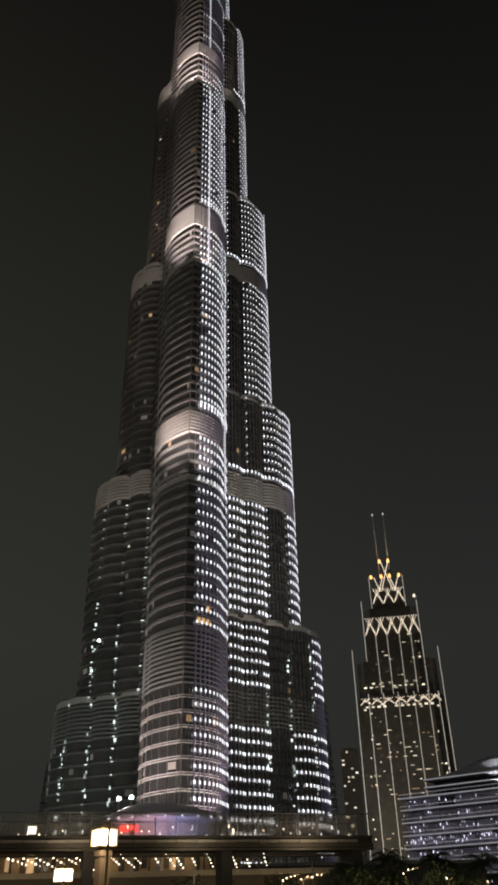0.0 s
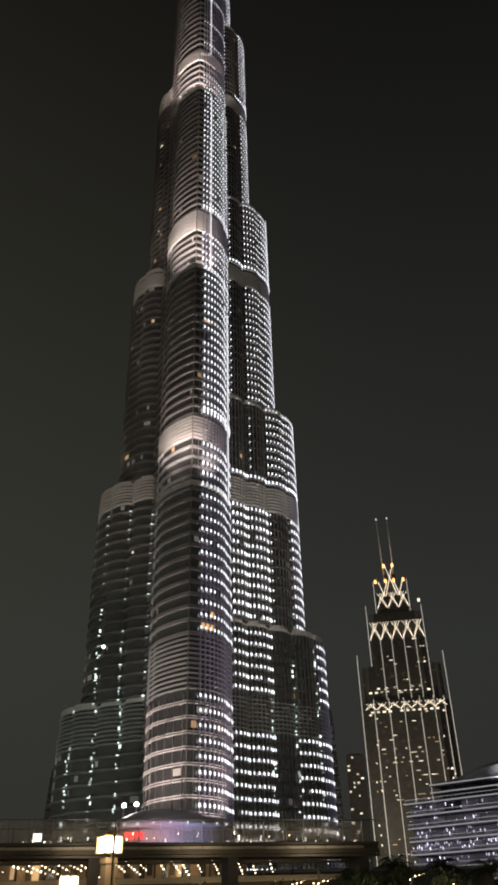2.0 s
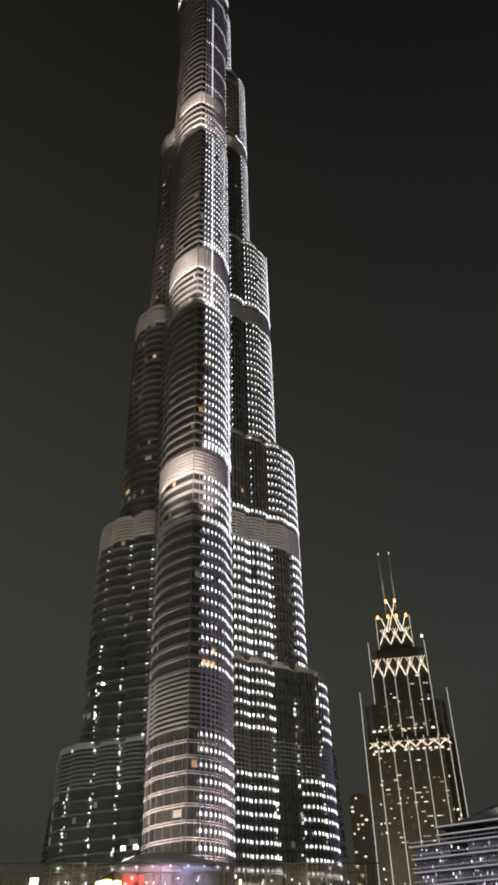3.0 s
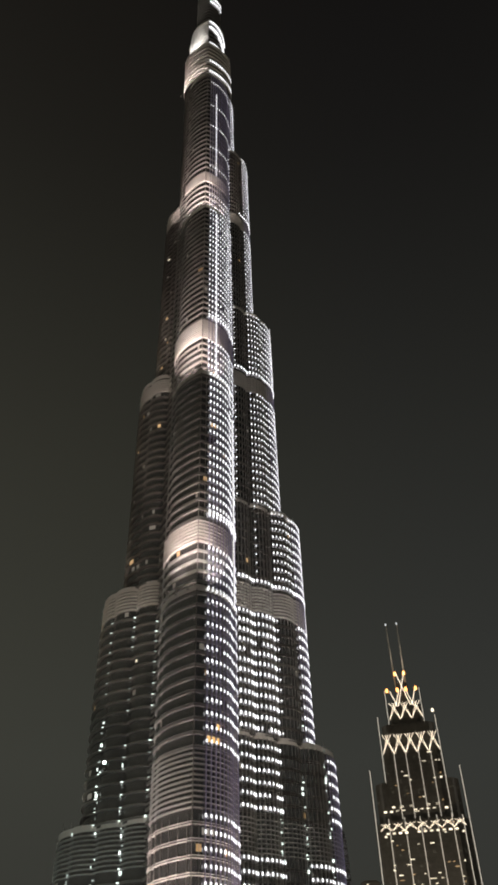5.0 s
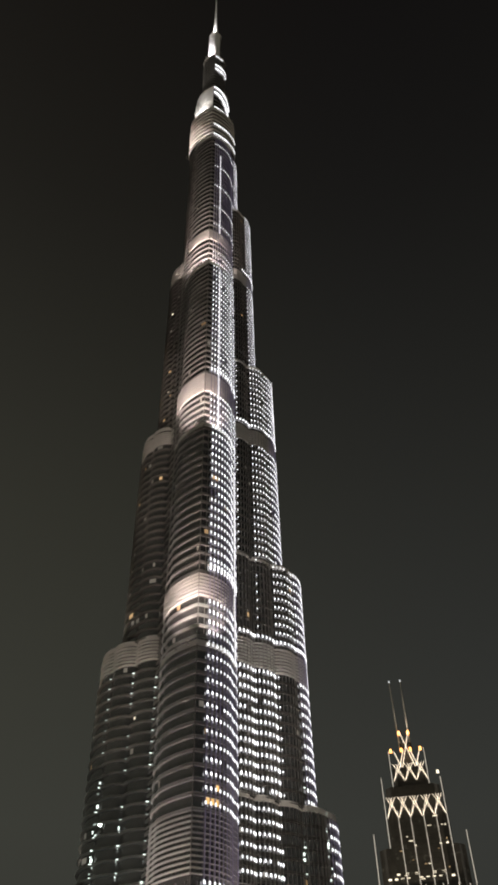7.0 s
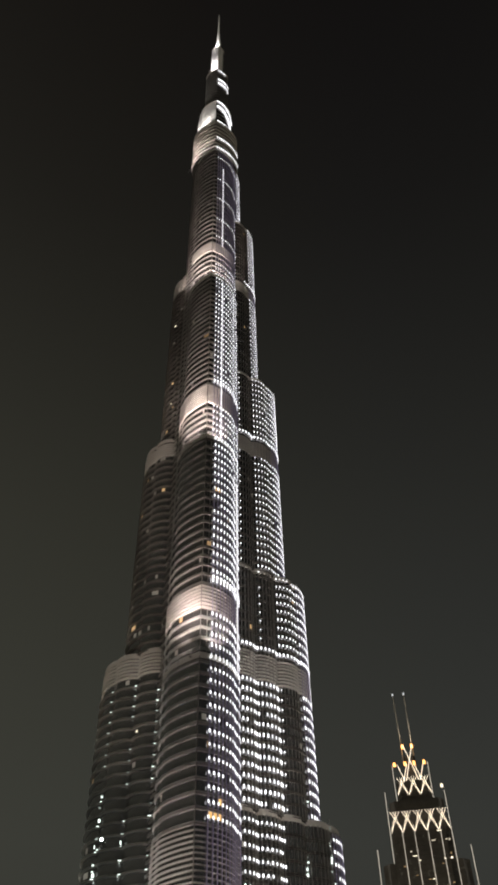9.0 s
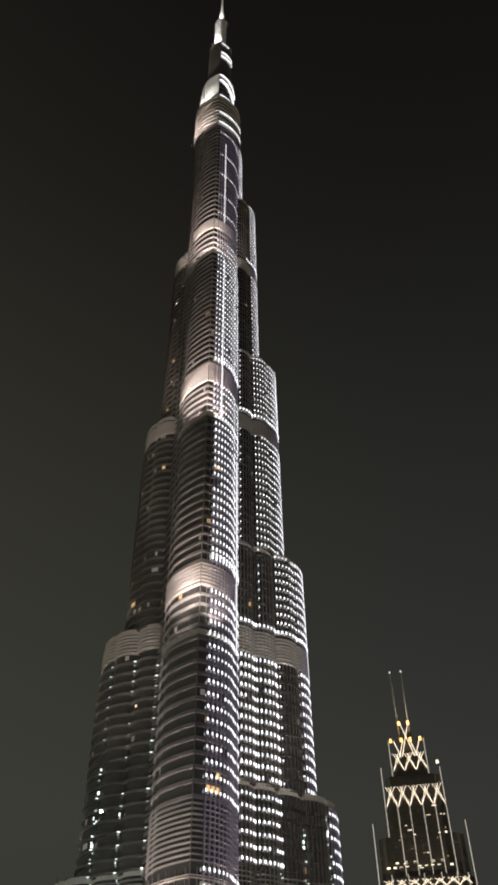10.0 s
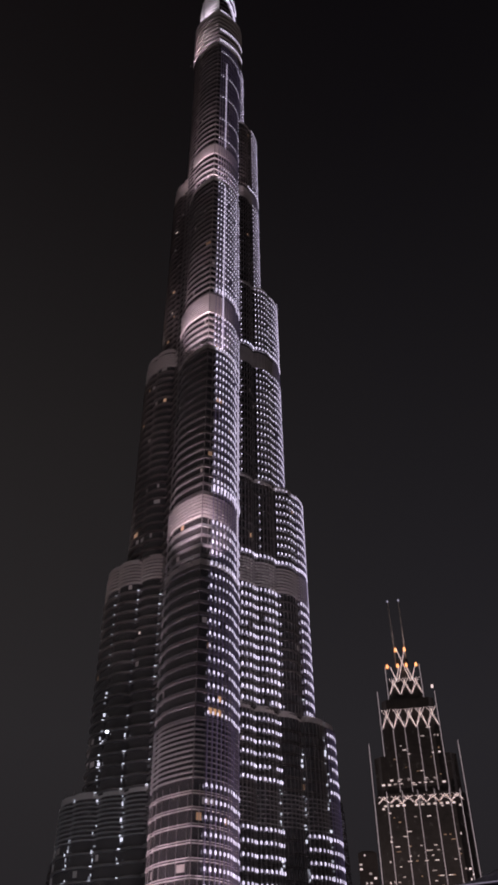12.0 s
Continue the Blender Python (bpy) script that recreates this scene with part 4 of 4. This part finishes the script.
def lantern_post(x, y, top, size, turn):
    """A square lantern of opal panels in a metal frame, on a gilt neck over a stone pillar."""
    th = tagged(empty("lantern_post", pose(x, y, 0, 0, 0, turn)), "lit square opal lantern on a gilt neck and brown stone pillar", "lantern", "lanterns by the water")
    h, w = size * 0.84, size / 2
    z0 = top - h
    head = empty("lantern_head")
    head.parent = th
    for k in range(4):
        n = Vector((math.cos(k * math.pi / 2), math.sin(k * math.pi / 2), 0))
        t = Vector((-n.y, n.x, 0))
        q = Soup()
        q.box(n * (w - 0.012) + Vector((0, 0, z0 + h / 2)), n * 0.008, t * (w - 0.03), (0, 0, h / 2 - 0.02))
        q.done("panel", M_OPAL, head, "glowing opal panel")
        q = Soup()
        p = n * w + t * w
        q.bar((p.x, p.y, z0), (p.x, p.y, top), 0.018)
        q.done("corner_bar", M_GILT, head)
    for z in (z0, top):
        q = Soup()
        q.box((0, 0, z), (w - 0.004, 0, 0), (0, w - 0.004, 0), (0, 0, 0.01))
        q.done("frame_plate", M_GILT, head)
    q = Soup()
    q.v += [(-w * 0.8, -w * 0.8, top + 0.02), (w * 0.8, -w * 0.8, top + 0.02), (w * 0.8, w * 0.8, top + 0.02), (-w * 0.8, w * 0.8, top + 0.02), (0, 0, top + size * 0.28)]
    q.f += [(3, 2, 1, 0), (0, 1, 4), (1, 2, 4), (2, 3, 4), (3, 0, 4)]
    q.done("cap", M_GILT, head, "pointed gilt cap")
    q = Soup()
    q.rod((0, 0, z0 - size * 0.42), (0, 0, z0), size * 0.10, size * 0.12, 12)
    q.done("neck", M_GILT, th, "gilt neck")
    q = Soup()
    pz = z0 - size * 0.40
    q.box((0, 0, pz / 2 - 0.2), (size * 0.30, 0, 0), (0, size * 0.30, 0), (0, 0, pz / 2 + 0.2))
    q.done("pillar", M_STONE, th, "brown stone pillar")
    q = Soup()
    q.box((0, 0, pz + 0.02), (size * 0.35, 0, 0), (0, size * 0.35, 0), (0, 0, 0.04))
    q.done("pillar_cap", M_STONE, th)
    d = bpy.data.lights.new("lantern_glow", "POINT")
    d.energy, d.color, d.shadow_soft_size = 28, (1.0, 0.82, 0.56), size * 0.4
    g = new("lantern_glow", d)
    g.location = (x, y - size * 1.2, z0 + h * 0.5)
    return th


def at(az, dist):
    return dist * math.sin(radians(az)), dist * math.cos(radians(az))


lantern_post(*at(-10.07, 14.0), 1.6 + 14 * math.tan(radians(5.75)), 0.295, 38)
lantern_post(*at(-12.45, 21.0), 1.6 + 21 * math.tan(radians(3.52)), 0.32, 38)
for az, dist, e in ((-9.84, 11.5, 6.2), (-12.42, 18.5, 4.05)):
    q = Soup()
    px, py = at(az, dist)
    q.rod((px, py, -0.4), (px + 0.01, py, 1.6 + dist * math.tan(radians(e))), 0.022, 0.016, 10)
    q.rod((px + 0.01, py, 1.6 + dist * math.tan(radians(e))), (px + 0.01, py, 1.63 + dist * math.tan(radians(e))), 0.024, 0.012, 10)
    tagged(q.done("slim_pole", M_GILT), "slim bronze pole beside a lit lantern", "pole", "slim poles by the water")

# ---- palms and shrubs ----
M_FROND = material("palm_frond", (0.05, 0.075, 0.03), 0.55, 0.0, 0.35, 3.0)
M_TRUNK = material("palm_bark", (0.14, 0.10, 0.07), 0.9, 0.0, 0.3, 6.0, 0.4, 12.0)
M_LEAF = material("dark_leaf", (0.05, 0.07, 0.03), 0.6, 0.0, 0.4, 3.0)


def palm(x, y, h, seed):
    r = random.Random(seed)
    th = tagged(empty("palm_tree", pose(x, y, -0.4, 0, 0, r.uniform(0, 360))), "dark date palm with drooping fronds by the water", "palm", "palms by the water")
    q = Soup()
    lean = Vector((r.uniform(-0.3, 0.3), r.uniform(-0.3, 0.3), 0))
    last, n = Vector((0, 0, 0)), 10
    for i in range(n):
        t = (i + 1) / n
        p = lean * t * t + Vector((0, 0, h * t))
        q.rod(last, p, 0.24 - 0.07 * (i / n), 0.20 - 0.07 * t, 9)
        last = p
    q.done("trunk", M_TRUNK, th, "ringed rough trunk")
    for k in range(26):
        q = Soup()
        a = k * 2.4 + r.uniform(-0.2, 0.2)
        lift = r.uniform(-0.2, 1.25)
        d = Vector((math.cos(a), math.sin(a), 0))
        size = r.uniform(1.7, 2.4)
        base = last
        prev = base
        side = Vector((-d.y, d.x, 0))
        for i in range(1, 13):
            t = i / 12
            p = base + d * size * math.cos(lift) * t + Vector((0, 0, size * (math.sin(lift) * t - 0.75 * t * t)))
            q.rod(prev, p, 0.028 * (1 - t) + 0.006, 0.028 * (1 - t) + 0.004, 4)
            for sgn in (1, -1):
                w = 0.62 * math.sin(math.pi * min(1, t * 0.9 + 0.12)) + 0.05
                tip = p + side * sgn * w + d * 0.22 + Vector((0, 0, -0.30 * w - 0.05))
                kk = len(q.v)
                q.v += [tuple(p), tuple(p + d * 0.07), tuple(tip), tuple(p + Vector((0, 0, 0.02)))]
                q.f += [(kk, kk + 1, kk + 2), (kk + 1, kk + 3, kk + 2), (kk + 3, kk, kk + 2)]
            prev = p
        q.done("frond", M_FROND, th)
    return th


def shrub(x, y, w, h, seed):
    """A dense dark tree or shrub: short stems and a crown of many small leaves with an uneven outline."""
    r = random.Random(seed)
    th = tagged(empty("shrub", pose(x, y, -0.4)), "dense dark broadleaf shrub by the water", "shrub", "shrubs by the water")
    q = Soup()
    clumps = []
    for k in range(9):
        tip = Vector((r.uniform(-w, w) * 0.8, r.uniform(-w, w) * 0.5, h * r.uniform(0.5, 0.9)))
        q.rod((tip.x * 0.1, tip.y * 0.1, 0), tip, 0.07, 0.02, 6)
        clumps.append((tip, r.uniform(0.35, 0.65) * min(w, h) * 0.8))
    q.done("stem", M_TRUNK, th)
    q = Soup()
    for tip, size in clumps:
        for i in range(260):
            d = Vector((r.gauss(0, 1), r.gauss(0, 1), r.gauss(0, 0.8)))
            p = tip + d.normalized() * size * r.random() ** 0.4
            u = Vector((r.gauss(0, 1), r.gauss(0, 1), r.gauss(0, 1))).normalized() * 0.11
            s2 = u.cross(Vector((r.random(), r.random(), r.random()))).normalized() * 0.05
            kk = len(q.v)
            q.v += [tuple(p - u), tuple(p + s2), tuple(p + u), tuple(p - s2)]
            q.f.append((kk, kk + 1, kk + 2, kk + 3))
    q.done("crown", M_LEAF, th, "small dark leaves", "stuff")
    return th


for k, (az, dist, e) in enumerate(((8.4, 58, 4.45), (11.5, 62, 4.3), (14.3, 55, 4.15), (16.6, 60, 4.2), (6.2, 56, 3.9))):
    palm(*at(az, dist), 2.0 + dist * math.tan(radians(e)) - 0.9, 11 + k)
for k, (az, dist, e, w) in enumerate(((3.2, 50, 2.9, 2.2), (5.2, 46, 3.5, 2.0), (7.2, 48, 3.4, 2.3), (9.9, 44, 2.75, 2.0), (12.9, 46, 2.8, 2.2), (15.5, 44, 2.75, 2.0),
                                      (-0.5, 50, 2.7, 2.4), (-4.5, 52, 2.7, 2.4), (17.5, 46, 3.2, 2.2))):
    shrub(*at(az, dist), w, 2.0 + dist * math.tan(radians(e)), 40 + k)
# low string lights among the shrubs
GARDEN = ((1.45, 2.66, 4), (2.8, 2.62, 5), (9.3, 2.9, 3), (11.95, 2.4, 1), (14.3, 2.15, 1))
for az, e, n in GARDEN:
    x, y = at(az, 40)
    s0 = empty("garden_lights", pose(x, y, 1.6 + 40 * math.tan(radians(e))))
    tagged(s0, "short string of warm garden lights over the shrubs", "string lights", "garden lights")
    for i in range(n):
        q = Soup()
        p = Vector((0.2 * i + rng.uniform(-0.07, 0.07), 0, 0.05 * i + rng.uniform(-0.08, 0.08)))
        r_b = rng.uniform(0.012, 0.028)
        q.rod(p, p + Vector((0, 0, 0.05)), r_b, r_b * 0.7, 6)
        q.done("bulb", M_BULB, s0)
    q = Soup()
    q.bar((0, 0, -4.6), (0, 0, 0.02), 0.015)
    q.bar((0, 0, 0.02), (0.2 * n, 0, 0.055 * n + 0.02), 0.012)
    q.done("wire_and_stake", M_TRUNK, s0)
    d = bpy.data.lights.new("garden_glow", "POINT")
    d.energy, d.color, d.shadow_soft_size = 150, (1.0, 0.78, 0.45), 0.3
    g = new("garden_glow", d)
    g.location = (x + 0.5, y - 0.6, 1.6 + 40 * math.tan(radians(e)) + 0.3)
